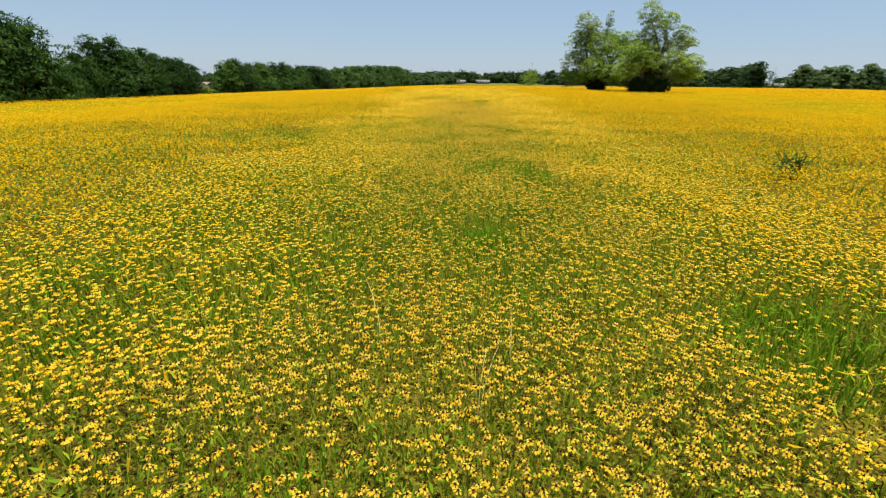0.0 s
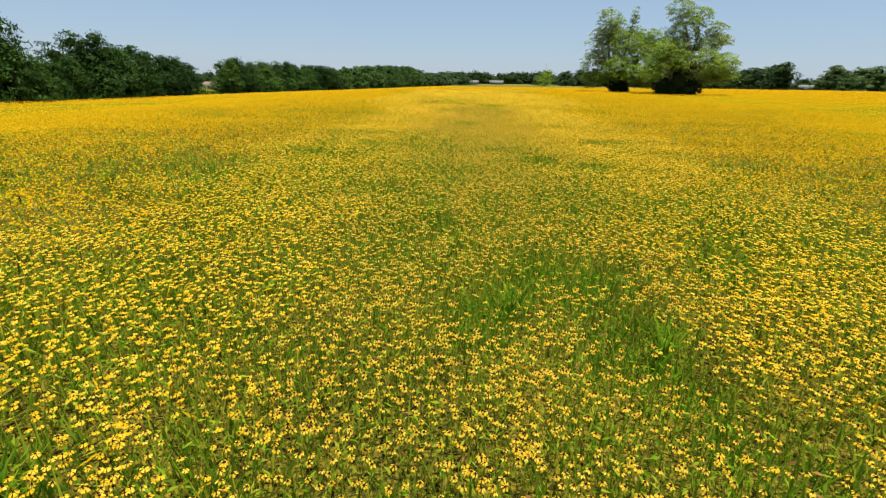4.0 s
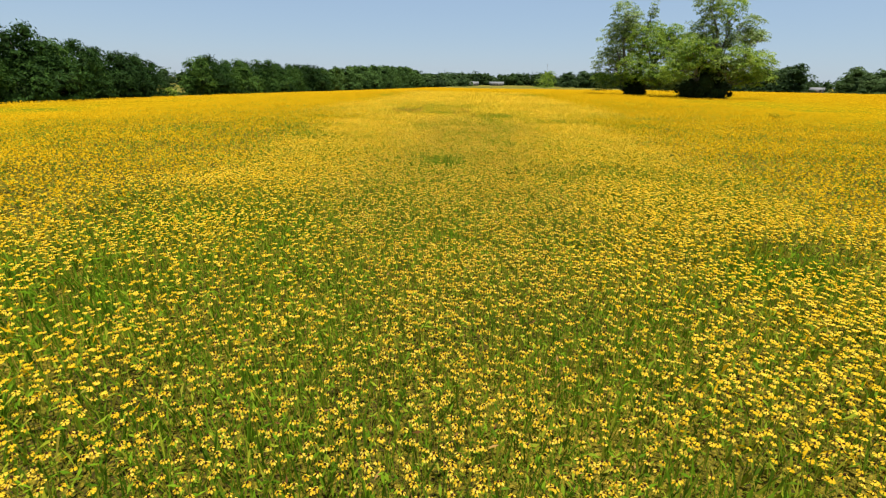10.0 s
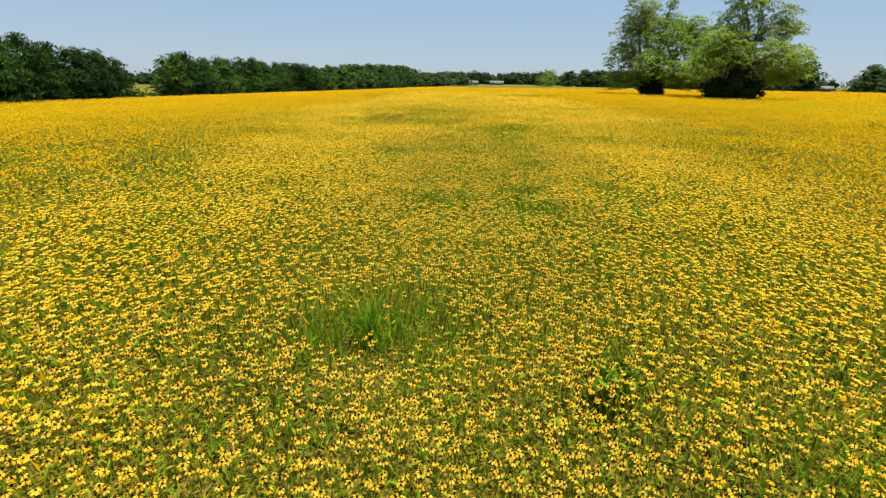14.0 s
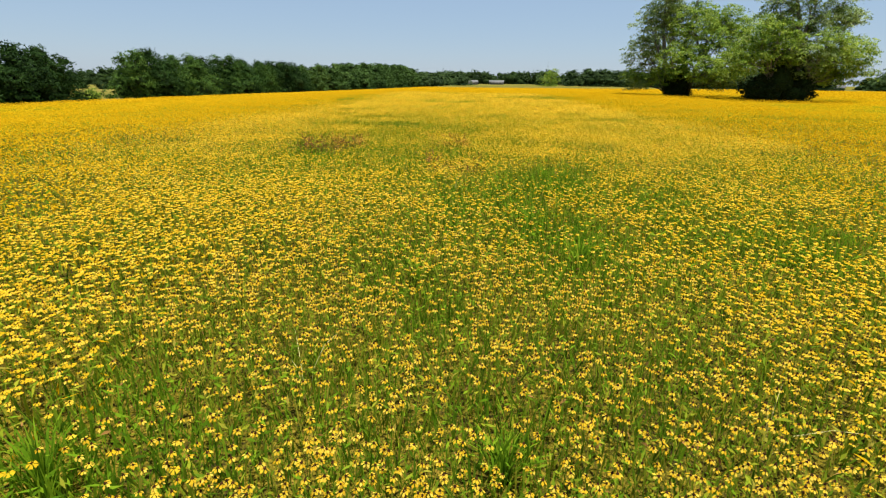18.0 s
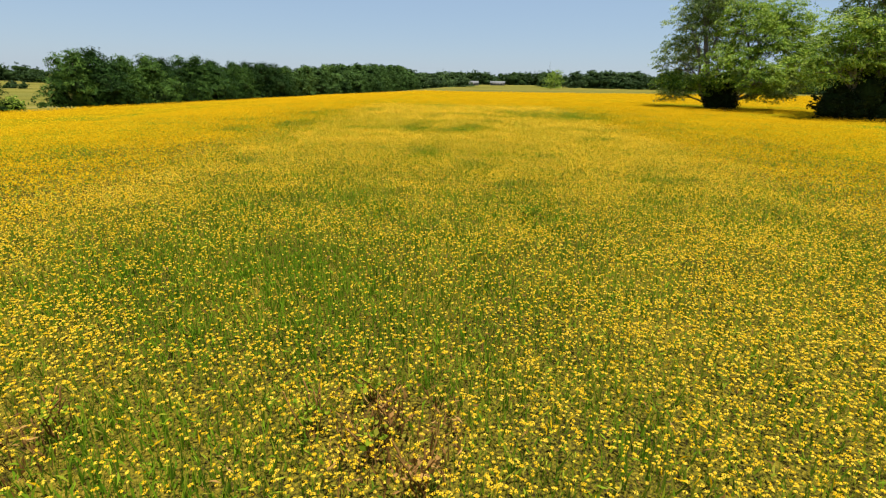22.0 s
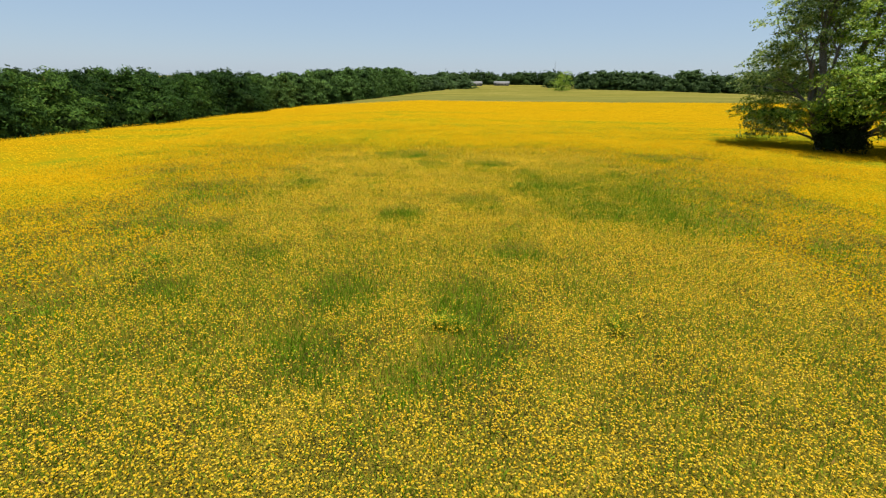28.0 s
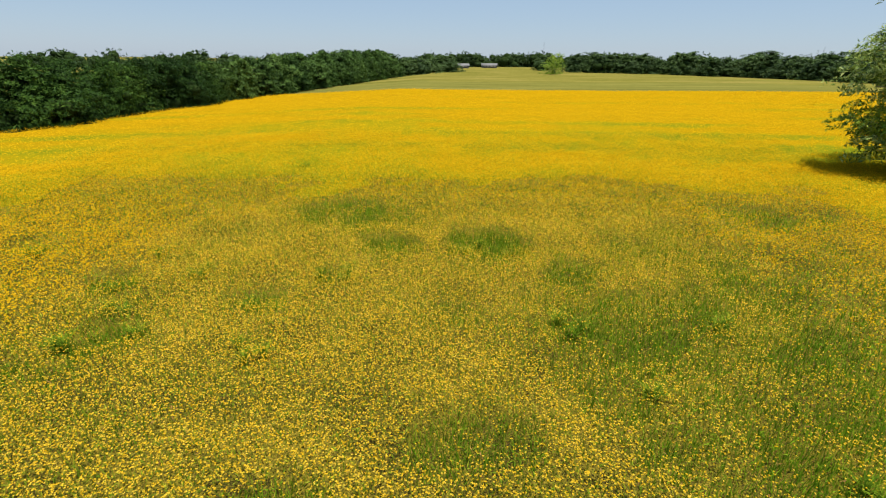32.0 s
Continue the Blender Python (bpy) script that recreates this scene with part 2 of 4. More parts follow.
PATCHES_LOW = [
    (0.5, 27.7, 0.6, 0.6), (-5.4, 34.2, 1.0, 0.8), (2.1, 30.9, 0.4, 0.4), (3.5, 29.7, 0.3, 0.3), (-0.4, 36.0, 0.5, 0.5), (2.4, 34.9, 0.5, 0.6),
    (-1.8, 32.2, 0.3, 0.35), (0.9, 31.5, 0.6, 0.35), (2.1, 32.0, 0.4, 0.3), (3.5, 32.2, 0.5, 0.5), (3.7, 31.5, 0.4, 0.4), (2.4, 30.7, 0.4, 0.25),
    (2.7, 30.1, 0.3, 0.25), (2.9, 43.0, 0.7, 1.0), (1.7, 41.1, 0.8, 1.0), (4.3, 41.3, 0.6, 0.9), (0.7, 39.0, 0.3, 0.5), (0.6, 37.9, 0.3, 0.3),
    (2.6, 39.2, 0.7, 1.1), (1.1, 37.4, 0.3, 0.4), (1.5, 36.2, 0.3, 0.3), (5.3, 39.3, 0.4, 0.7), (3.2, 43.9, 0.6, 0.5), (2.3, 42.9, 0.5, 0.6)]
PATCHES_CLIMB = [
    (-2.2, 46.3, 1.0, 1.2), (4.8, 46.5, 0.5, 0.4), (-2.0, 45.2, 0.7, 0.7), (-0.8, 52.2, 1.0, 0.7), (-1.1, 50.3, 0.5, 0.6), (0.0, 56.4, 0.9, 0.9),
    (2.0, 52.3, 0.6, 0.5), (2.9, 57.6, 0.5, 0.6), (5.8, 56.1, 0.8, 0.6), (2.9, 49.1, 0.5, 0.5), (0.9, 47.4, 0.8, 0.4), (0.5, 64.1, 0.8, 0.8),
    (-5.0, 60.5, 0.4, 0.4), (2.1, 60.5, 0.7, 0.8), (3.5, 57.7, 0.5, 0.3), (7.1, 58.8, 0.8, 0.4), (3.9, 55.9, 0.4, 0.35), (7.0, 60.3, 0.7, 0.4),
    (7.9, 68.4, 0.8, 0.7), (0.5, 67.5, 0.5, 0.4), (0.5, 62.6, 0.8, 0.5), (-1.1, 63.8, 0.7, 0.5), (2.7, 64.6, 0.6, 0.4), (-6.2, 67.8, 0.6, 0.4)]
PATCHES_HIGH = [
    (-0.5, 74.0, 0.9, 1.0), (2.1, 73.4, 1.1, 1.2), (-1.1, 71.9, 0.8, 0.6), (2.1, 71.9, 1.0, 0.8), (-9.9, 71.7, 0.8, 0.6), (-7.3, 72.2, 1.0, 1.2),
    (-8.9, 69.0, 0.8, 0.6), (-8.8, 83.8, 2.6, 1.4), (-12.9, 88.5, 1.1, 1.0), (-5.0, 85.4, 0.8, 0.6), (-2.8, 80.7, 0.6, 0.4), (-7.5, 78.6, 1.6, 0.8),
    (-3.4, 76.3, 0.6, 0.4), (-6.5, 76.1, 0.35, 0.35), (-4.7, 73.8, 0.6, 0.4), (-0.7, 71.0, 0.7, 0.5), (1.3, 70.8, 0.7, 0.5), (3.4, 76.9, 0.8, 0.7),
    (-6.5, 87.9, 0.7, 0.6), (-7.0, 81.8, 0.5, 0.5), (-0.1, 80.7, 0.9, 1.0), (-1.0, 88.5, 0.5, 0.5), (-10.7, 90.4, 0.8, 0.5), (-2.6, 87.1, 0.8, 0.4)]
PATCHES_FAR = [
    (10.3, 84.7, 3.6, 3.0), (7.8, 85.2, 3.0, 2.7), (7.5, 80.6, 1.3, 1.1), (10.7, 79.8, 1.0, 1.2), (12.6, 77.9, 0.7, 0.6), (5.8, 86.0, 1.8, 1.3),
    (2.6, 82.6, 0.9, 1.0), (3.4, 79.0, 0.6, 0.6), (3.1, 91.0, 1.1, 1.3), (5.2, 88.8, 0.9, 0.8), (9.6, 89.0, 0.9, 0.5), (13.7, 94.4, 2.2, 1.5),
    (0.1, 90.7, 1.0, 0.9), (-1.5, 94.0, 2.4, 1.4), (-5.7, 102.9, 0.9, 1.1), (-5.9, 107.4, 2.1, 1.4), (-11.8, 104.9, 1.9, 0.9), (-17.3, 101.2, 1.3, 0.9),
    (-22.8, 93.2, 1.9, 1.8), (10.8, 87.2, 3.4, 2.4), (-8.3, 81.2, 1.2, 1.6), (8.6, 83.8, 4.4, 4.2)]
# thinner stretches, with how thin they are, and the rusty spots
THIN = [(-0.6, 46.5, 3.4, 4.0, 0.7), (2.0, 40.0, 2.4, 3.2, 0.6), (0.2, 53.5, 5.5, 5.0, 0.72), (1.5, 61.0, 7.0, 6.0, 0.3), (8.5, 84.5, 5.5, 4.5, 0.74), (-1.5, 44.0, 3.5, 3.0, 0.55), (0.5, 48.5, 5.0, 3.0, 0.62),
        (-19.4, 98.1, 3.1, 2.3, 0.5), (-7.6, 83.2, 3.0, 2.9, 0.62), (-8.1, 78.7, 1.6, 1.6, 0.7), (-12.2, 87.9, 2.8, 2.2, 0.6), (-0.1, 73.1, 1.4, 1.0, 0.75), (1.8, 73.3, 1.4, 1.3, 0.8), (10.4, 83.6, 3.8, 3.4, 0.75),
        (14.8, 83.8, 2.6, 2.8, 0.72), (-4.8, 73.8, 0.9, 0.7, 0.7), (-5.8, 86.4, 1.3, 1.9, 0.6), (12.1, 96.7, 2.8, 2.5, 0.5), (5.0, 86.4, 2.1, 1.1, 0.6), (-4.3, 64.5, 1.3, 1.6, 0.55), (0.1, 63.2, 1.8, 1.2, 0.65), (-7.7, 69.3, 1.9, 1.8, 0.5), (1.2, 36.5, 2.4, 1.1, 0.55), (0.2, 42.8, 2.6, 1.5, 0.66), (-2.2, 42.6, 1.8, 1.5, 0.5), (3.4, 44.0, 2.2, 2.0, 0.55)]
DOCKS = [(-2.4, 47.5, 0.8, 0.8), (-2.0, 48.5, 0.6, 0.6), (1.1, 49.2, 0.55, 0.55), (1.3, 44.8, 0.6, 0.3)]


def path_x(y):
    return np.interp(y, (0, 10, 30, 60, 77), (0.1, 0.7, 1.2, 1.9, 2.0))


CELL = 0.12
GRID_X, GRID_Y = np.arange(-52, 138, CELL), np.arange(0, 186, CELL)


def green_map():
    """How much the flowers give way to grass, from 0 to 1, on a fine grid: soft streaks, then the patches."""
    x, y = np.meshgrid(GRID_X, GRID_Y, indexing="ij")
    fine = soft_noise(x, y, 0.35) * 0.4 + soft_noise(x + 9, y, 0.9) * 0.6
    streak = soft_noise(x * 0.6, y, 3.2) * 0.45 + soft_noise(x, y, 1.1) * 0.3 + fine * 0.25
    g = 0.5 * ramp01((streak - 0.52) / 0.2)
    g = np.maximum(g, 0.45 * ramp01((soft_noise(x * 0.4, y * 1.2 + 40, 9) * 0.7 + fine * 0.3 - 0.6) / 0.2))
    rough = 1.0 * (soft_noise(x, y, 0.6) - 0.5) + 0.8 * (soft_noise(x, y, 1.7) - 0.5)

    def spot(cx, cy, rx, ry, reach, soft, strength, grain):
        a, b = np.searchsorted(GRID_X, (cx - 1.6 * rx, cx + 1.6 * rx))
        c, d = np.searchsorted(GRID_Y, (cy - 1.6 * ry, cy + 1.6 * ry))
        w = np.s_[a:b, c:d]
        q = ((x[w] - cx) / rx) ** 2 + ((y[w] - cy) / ry) ** 2 + rough[w]
        g[w] = np.maximum(g[w], strength * (1 - grain + grain * ramp01((fine[w] - 0.36) / 0.22)) * ramp01((reach - q) / soft))
    for p in PATCHES_START + PATCHES_LOW + PATCHES_CLIMB + PATCHES_HIGH + PATCHES_FAR:
        spot(p[0], p[1], p[2] * 1.1, p[3] * 1.1, 1.4, 1.0, 0.9, 0.2 if p[2] < 1.2 else 0.4)
    for p in DOCKS:
        spot(*p, 1.35, 1.0, 0.6, 0.2)
    for cx, cy, rx, ry, strength in THIN:
        spot(cx, cy, rx, ry, 1.3, 1.2, strength, 0.5)
    return g


GREEN = green_map()
# spots where little grows and the soil shows
BARE = [(-0.9, 56.0, 0.5, 0.35), (0.3, 54.9, 0.4, 0.25), (2.75, 2.45, 0.35, 0.25), (0.45, 27.5, 0.35, 0.3), (0.2, 12.4, 0.2, 0.3), (1.9, 64.0, 0.5, 0.4), (4.6, 62.6, 0.6, 0.4)]


def bareness(x, y):
    b = np.zeros(x.shape)
    for cx, cy, rx, ry in BARE:
        b = np.maximum(b, ramp01(1.5 - ((x - cx) / rx) ** 2 - ((y - cy) / ry) ** 2))
    return 0.7 * b


def rusty(x, y):
    """Which plants of a rusty spot are brown."""
    d = np.full(x.shape, 9.0)
    for cx, cy, rx, ry in DOCKS:
        d = np.minimum(d, ((x - cx) / rx) ** 2 + ((y - cy) / ry) ** 2)
    return rng.random(x.shape) < 0.75 * ramp01((1.7 - d - 0.9 * (soft_noise(x, y, 0.4) - 0.5)) / 1.2)


def greenness(x, y):
    i = np.clip(((x - GRID_X[0]) / CELL).astype(int), 0, len(GRID_X) - 1)
    j = np.clip(((y - GRID_Y[0]) / CELL).astype(int), 0, len(GRID_Y) - 1)
    return GREEN[i, j]


def scatter(x0, x1, y0, y1, density, keep):
    """Random places in a rectangle of the plan, thinned to keep(x, y), a chance from 0 to 1."""
    n = int((x1 - x0) * (y1 - y0) * density)
    x, y = rng.uniform(x0, x1, n), rng.uniform(y0, y1, n)
    ok = rng.random(n) < keep(x, y) * (1 - bareness(x, y))
    return x[ok], y[ok]


def zone(x, y):
    """0 along the flight's low part, 1 beside it, 5 beyond it, 2 and 6 in the middle field, 3 and 4 further out."""
    side = np.abs(x - path_x(y)) + 1.6 * (soft_noise(x, y, 0.9) - 0.5) + 2.0 * (rng.random(x.shape) - 0.5)
    y = y + 5 * (rng.random(x.shape) - 0.5)
    z = np.full(x.shape, 4)
    z[side < 45] = 3
    z[(side < 24) & (y < 116)] = 2
    z[(side < 22) & (y > 62) & (y < 112)] = 6
    z[(side < 5.5) & (y < 46)] = 1
    z[(side < 8.5) & (y > 43) & (y < 95)] = 5
    z[(side < 2.1) & (y < 40)] = 0
    return z


def stand(x, y, lo, hi):
    return ground_z(x, y) + rng.uniform(lo, hi, len(x)) * (0.85 + 0.3 * soft_noise(x, y, 1.7))


def leanings(n, tilt):
    """Random orientations for n heads: columns right, ahead, up, leaning up to tilt."""
    a, b, t = rng.uniform(0, 2 * np.pi, n), rng.uniform(0, 2 * np.pi, n), tilt * np.sqrt(rng.random(n))
    up = np.stack([np.sin(t) * np.cos(a) + 0.08, np.sin(t) * np.sin(a) - 0.06, np.cos(t)], -1)
    up /= np.linalg.norm(up, axis=1)[:, None]
    ref = np.stack([np.cos(b), np.sin(b), np.zeros(n)], -1)
    right = np.cross(ref, up)
    right /= np.linalg.norm(right, axis=1)[:, None]
    return np.stack([right, np.cross(up, right), up], 1)


def stamp(template, fr, size, place):
    """Copies of template points (k, 3), each turned, sized and placed."""
    return (np.einsum("kc,ncd->nkd", template, fr) * size[:, None, None] + place[:, None, :]).reshape(-1, 3)


def tile_faces(f, n, k):
    return (f[None] + (np.arange(n) * k)[:, None, None]).reshape(-1, f.shape[1])


def flower_field(name, chosen, density, template, tris, quads4, slots, size, lo, hi, tilt, box, floor=0.06, petal=PETAL):
    x, y = scatter(*box, density, lambda x, y: np.where((zone(x, y) == chosen) & in_field(x, y), np.maximum(1 - greenness(x, y), floor), 0))
    n, k = len(x), len(template)
    s = rng.uniform(*size, n)
    place = np.stack([x, y, stand(x, y, lo, hi)], -1)
    vs = stamp(template, leanings(n, tilt), s, place)
    faces, sl = [], []
    if len(tris):
        faces.append(tile_faces(tris, n, k))
        sl.append(np.tile(slots[0], n))
    if len(quads4):
        faces.append(tile_faces(quads4, n, k))
        sl.append(np.tile(slots[1], n))
    ob = new(name, mesh_from(name, vs, faces, [petal, CONE, BLADE], sl))
    return tagged(ob, "dense yellow daisy-like wildflowers with dark brown cones", "flowers", kind="stuff")


def head_full():
    """Six drooping petals, creased across, hanging round a tall dark cone."""
    v, t, qd, ts, qs = [], [], [], [], []
    for i in range(6):
        a = 2 * math.pi * (i + 0.22 * math.sin(i * 5)) / 6
        c, s = math.cos(a), math.sin(a)
        droop, long = 0.50 + 0.16 * math.sin(i * 3.1), 0.9 + 0.12 * math.sin(i * 2.3)
        b = len(v)
        v += [(c * 0.24, s * 0.24, 0.02), (c * 0.66 + s * 0.27, s * 0.66 - c * 0.27, -0.26), (c * long, s * long, -droop), (c * 0.66 - s * 0.27, s * 0.66 + c * 0.27, -0.22)]
        qd.append((b, b + 1, b + 2, b + 3))
        qs.append(0)
    b = len(v)
    v += [(0.33 * math.cos(k * 1.571), 0.33 * math.sin(k * 1.571), -0.06) for k in range(4)] + [(0, 0, 0.6)]
    for i in range(4):
        t.append((b + i, b + (i + 1) % 4, b + 4))
        ts.append(1)
    return np.array(v), np.array(t), np.array(qd), (np.array(ts), np.array(qs))


def head_mid():
    """A skirt of five drooping petals and a dark cone."""
    v, t, ts = [(0, 0, 0.03)], [], []
    for i in range(5):
        a = 2 * math.pi * i / 5
        b = len(v)
        for da, r, z in ((-0.45, 0.88, -0.5), (0.45, 0.95, -0.4)):
            v.append((r * math.cos(a + da), r * math.sin(a + da), z))
        t.append((0, b, b + 1))
        ts.append(0)
    b = len(v)
    v += [(-0.3, -0.1, -0.04), (0.3, -0.1, -0.04), (0, 0.3, -0.04), (0, 0, 0.55)]
    for f in ((b, b + 1, b + 3), (b + 1, b + 2, b + 3)):
        t.append(f)
        ts.append(1)
    return np.array(v), np.array(t), np.zeros((0, 4), int), (np.array(ts), np.zeros(0, int))


def head_small():
    """Three drooping petals and a dark cone."""
    v, t = [(0, 0, 0.05)], []
    for i in range(3):
        a = 2.094 * i
        v += [(0.9 * math.cos(a - 0.7), 0.9 * math.sin(a - 0.7), -0.62), (0.85 * math.cos(a + 0.7), 0.85 * math.sin(a + 0.7), -0.5)]
        t.append((0, 2 * i + 1, 2 * i + 2))
    v += [(-0.28, 0.05, 0.0), (0.28, -0.05, 0.0), (0, 0, 0.5)]
    return np.array(v), np.array(t + [(7, 8, 9)]), np.zeros((0, 4), int), (np.array([0, 0, 0, 1]), np.zeros(0, int))


def head_speck():
    """One bloom far off: a hanging petal, folded up to its middle."""
    v = np.array([(-1, -0.4, -0.38), (1, -0.35, -0.38), (0.05, 0.75, 0.15)])
    return v, np.array([(0, 1, 2)]), np.zeros((0, 4), int), (np.zeros(1, int), np.zeros(0, int))


flower_field("wildflowers", 0, 375, *head_full(), (0.0175, 0.0255), 0.33, 0.50, 0.32, (-4, 6, 0.8, 47))
flower_field("wildflowers", 1, 370, *head_mid(), (0.0165, 0.0245), 0.34, 0.50, 0.3, (-8, 11, 0.8, 54), petal=PETAL_GOLD)
flower_field("wildflowers", 5, 450, *head_small(), (0.0145, 0.0215), 0.34, 0.51, 0.3, (-10, 13, 39, 99), petal=PETAL_GOLD)
flower_field("wildflowers", 2, 270, *head_speck(), (0.019, 0.029), 0.34, 0.52, 0.45, (-26, 28, 3, 119), petal=PETAL_DEEP)
flower_field("wildflowers", 6, 340, *head_speck(), (0.020, 0.030), 0.34, 0.53, 0.45, (-24, 26, 58, 116), petal=PETAL_DEEP)
flower_field("wildflowers", 3, 24, *head_speck(), (0.040, 0.055), 0.34, 0.55, 0.5, (-47, 50, 5, 184), petal=PETAL_DEEP)
flower_field("wildflowers", 4, 7, *head_speck(), (0.08, 0.10), 0.34, 0.55, 0.5, (-50, 135, 10, 184), petal=PETAL_DEEP)


def flower_carpet(step=1.1):
    """The unbroken blanket of flower heads in the outer field, well away from the flight."""
    cx, cy = np.arange(-52, 138, step), np.append(np.arange(-38, 182, step), 182.0)
    X, Y = np.meshgrid(cx, cy, indexing="ij")
    deep = np.maximum(np.abs(X - path_x(Y)) - 12, 0.9 * (Y - 94)) + 8 * (soft_noise(X * 0.5, Y, 6) - 0.5) + 3 * (soft_noise(X, Y, 2.3) - 0.5)
    lumps = 0.26 * (soft_noise(X, Y, 1.3) - 0.5) + 0.12 * (soft_noise(X, Y, 5) - 0.5)
    Z = ground_z(X, Y) - 0.28 + 0.44 * ramp01(deep / 12) + 0.18 * np.clip(deep / 52, 0, 1) ** 0.8 + lumps * np.clip(1.2 - deep / 60, 0.35, 1)
    v = np.stack([X, Y, Z], -1).reshape(-1, 3)
    i, j = np.meshgrid(np.arange(len(cx) - 1), np.arange(len(cy) - 1), indexing="ij")
    k = (i * len(cy) + j).ravel()
    f = np.stack([k, k + len(cy), k + len(cy) + 1, k + 1], -1)
    c = v[f].mean(1)
    f = f[(deep.ravel()[f].max(1) > 0) & in_field(c[:, 0] - 0.5, c[:, 1])]
    me = mesh_from("flower_carpet", v, [f], [CARPET], smooth=True)
    share = me.attributes.new("bloom", "FLOAT", "POINT")
    share.data.foreach_set("value", np.clip(0.25 + 0.6 * deep / 40 + 0.2 * (soft_noise(X, Y * 1.6, 5) - 0.5) - 0.5 * greenness(X, Y) - 0.45 * ramp01((soft_noise(X * 0.12, Y, 3.5) - 0.6) / 0.15), 0, 0.8).ravel().astype(np.float32))
    ob = new("flower_carpet", me)
    return tagged(ob, "unbroken golden blanket of distant wildflowers", "flowers", kind="stuff")


flower_carpet()


def blade_field(name, chosen, density, width, height, box, extra=0.7, full=False):
    """Upright tapering leaf blades, thicker where the flowers are thin."""
    x, y = scatter(*box, density, lambda x, y: np.where((zone(x, y) == chosen) & in_field(x, y), (1 - extra) + extra * greenness(x, y), 0))
    n = len(x)
    a, lean = rng.uniform(0, 2 * np.pi, n), rng.uniform(0.02, 0.55, n)
    b = rng.uniform(0, 2 * np.pi, n)
    w, h = rng.uniform(*width, n), rng.uniform(*height, n) * (0.85 + 0.45 * greenness(x, y))
    z = ground_z(x, y)
    side = np.stack([np.cos(b) * w, np.sin(b) * w, np.zeros(n)], -1)
    root = np.stack([x, y, z + 0.02], -1)
    tip = root + np.stack([np.cos(a) * lean * h, np.sin(a) * lean * h, h], -1)
    belly = root * 0.45 + tip * 0.55
    ring = [root - side * 0.4, belly + side, tip, belly - side] if full else [root - side, root + side, tip]
    vs = np.stack(ring, 1).reshape(-1, 3)
    f = np.arange(n * len(ring)).reshape(-1, len(ring))
    fresh = (rng.random(n) < 1.1 * greenness(x, y) ** 1.5).astype(int)
    fresh[rusty(x, y)] = 2
    ob = new(name, mesh_from(name, vs, [f], [BLADE, GRASS, DOCK], [fresh]))
    return tagged(ob, "green and olive grass blades and flower foliage", "grass", kind="stuff")


blade_field("field_grass", 0, 760, (0.003, 0.008), (0.08, 0.33), (-4, 6, 0.8, 47), 0.2, True)
blade_field("field_grass", 1, 420, (0.006, 0.013), (0.10, 0.32), (-8, 11, 0.8, 54), 0.3)
blade_field("field_grass", 5, 430, (0.006, 0.012), (0.08, 0.29), (-10, 13, 39, 99), 0.55)
blade_field("field_grass", 2, 60, (0.010, 0.020), (0.10, 0.29), (-26, 28, 3, 119), 0.45)
blade_field("field_grass", 6, 110, (0.008, 0.017), (0.08, 0.28), (-24, 26, 58, 116), 0.65)


def leaf_litter(name, chosen, density, size, height, box, faded=0.5, withered=0.0):
    """Broad low leaves, and lower blooms among them, at all angles, that close the ground under the flowers."""
    x, y = scatter(*box, density, lambda x, y: np.where((zone(x, y) == chosen) & in_field(x, y), 1, 0))
    n = len(x)
    v = np.array([(-1, 0, 0), (0.1, -0.3, 0.08), (1.1, 0.06, -0.06), (0.0, 0.26, 0.06)])[:3 if chosen else 4]
    k = len(v)
    place = np.stack([x, y, ground_z(x, y) + rng.uniform(*height, n)], -1)
    vs = stamp(v, leanings(n, 1.25), rng.uniform(*size, n), place)
    g = greenness(x, y)
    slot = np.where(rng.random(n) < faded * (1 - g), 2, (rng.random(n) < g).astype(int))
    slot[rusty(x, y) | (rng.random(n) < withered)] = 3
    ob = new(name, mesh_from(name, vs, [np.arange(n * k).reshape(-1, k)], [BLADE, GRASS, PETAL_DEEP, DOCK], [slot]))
    return tagged(ob, "low broad leaves and lower blooms under the flowers", "foliage", kind="stuff")


leaf_litter("undergrowth", 0, 760, (0.012, 0.034), (0.03, 0.36), (-4, 6, 0.8, 47), 0.0, 0.03)
leaf_litter("undergrowth", 1, 290, (0.03, 0.06), (0.08, 0.37), (-8, 11, 0.8, 54), 0.2)
leaf_litter("undergrowth", 5, 190, (0.025, 0.055), (0.04, 0.31), (-10, 13, 39, 99), 0.15, 0.06)
leaf_litter("undergrowth", 2, 50, (0.05, 0.09), (0.10, 0.38), (-26, 28, 3, 119), 0.5)
leaf_litter("undergrowth", 6, 80, (0.04, 0.08), (0.08, 0.36), (-24, 26, 58, 116), 0.45)


# ---- trees ----
def tube(points, radii, sides=7):
    """A tapered, bent tube as vertices and quads."""
    pts = [Vector(p) for p in points]
    vs, fs = [], []
    for i, p in enumerate(pts):
        d = (pts[min(i + 1, len(pts) - 1)] - pts[max(i - 1, 0)]).normalized()
        a = d.orthogonal().normalized()
        b = d.cross(a)
        for k in range(sides):
            w = 2 * math.pi * k / sides
            vs.append(p + (a * math.cos(w) + b * math.sin(w)) * radii[i])
        if i:
            o = (i - 1) * sides
            fs += [(o + k, o + (k + 1) % sides, o + sides + (k + 1) % sides, o + sides + k) for k in range(sides)]
    return np.array([tuple(v) for v in vs]), np.array(fs)


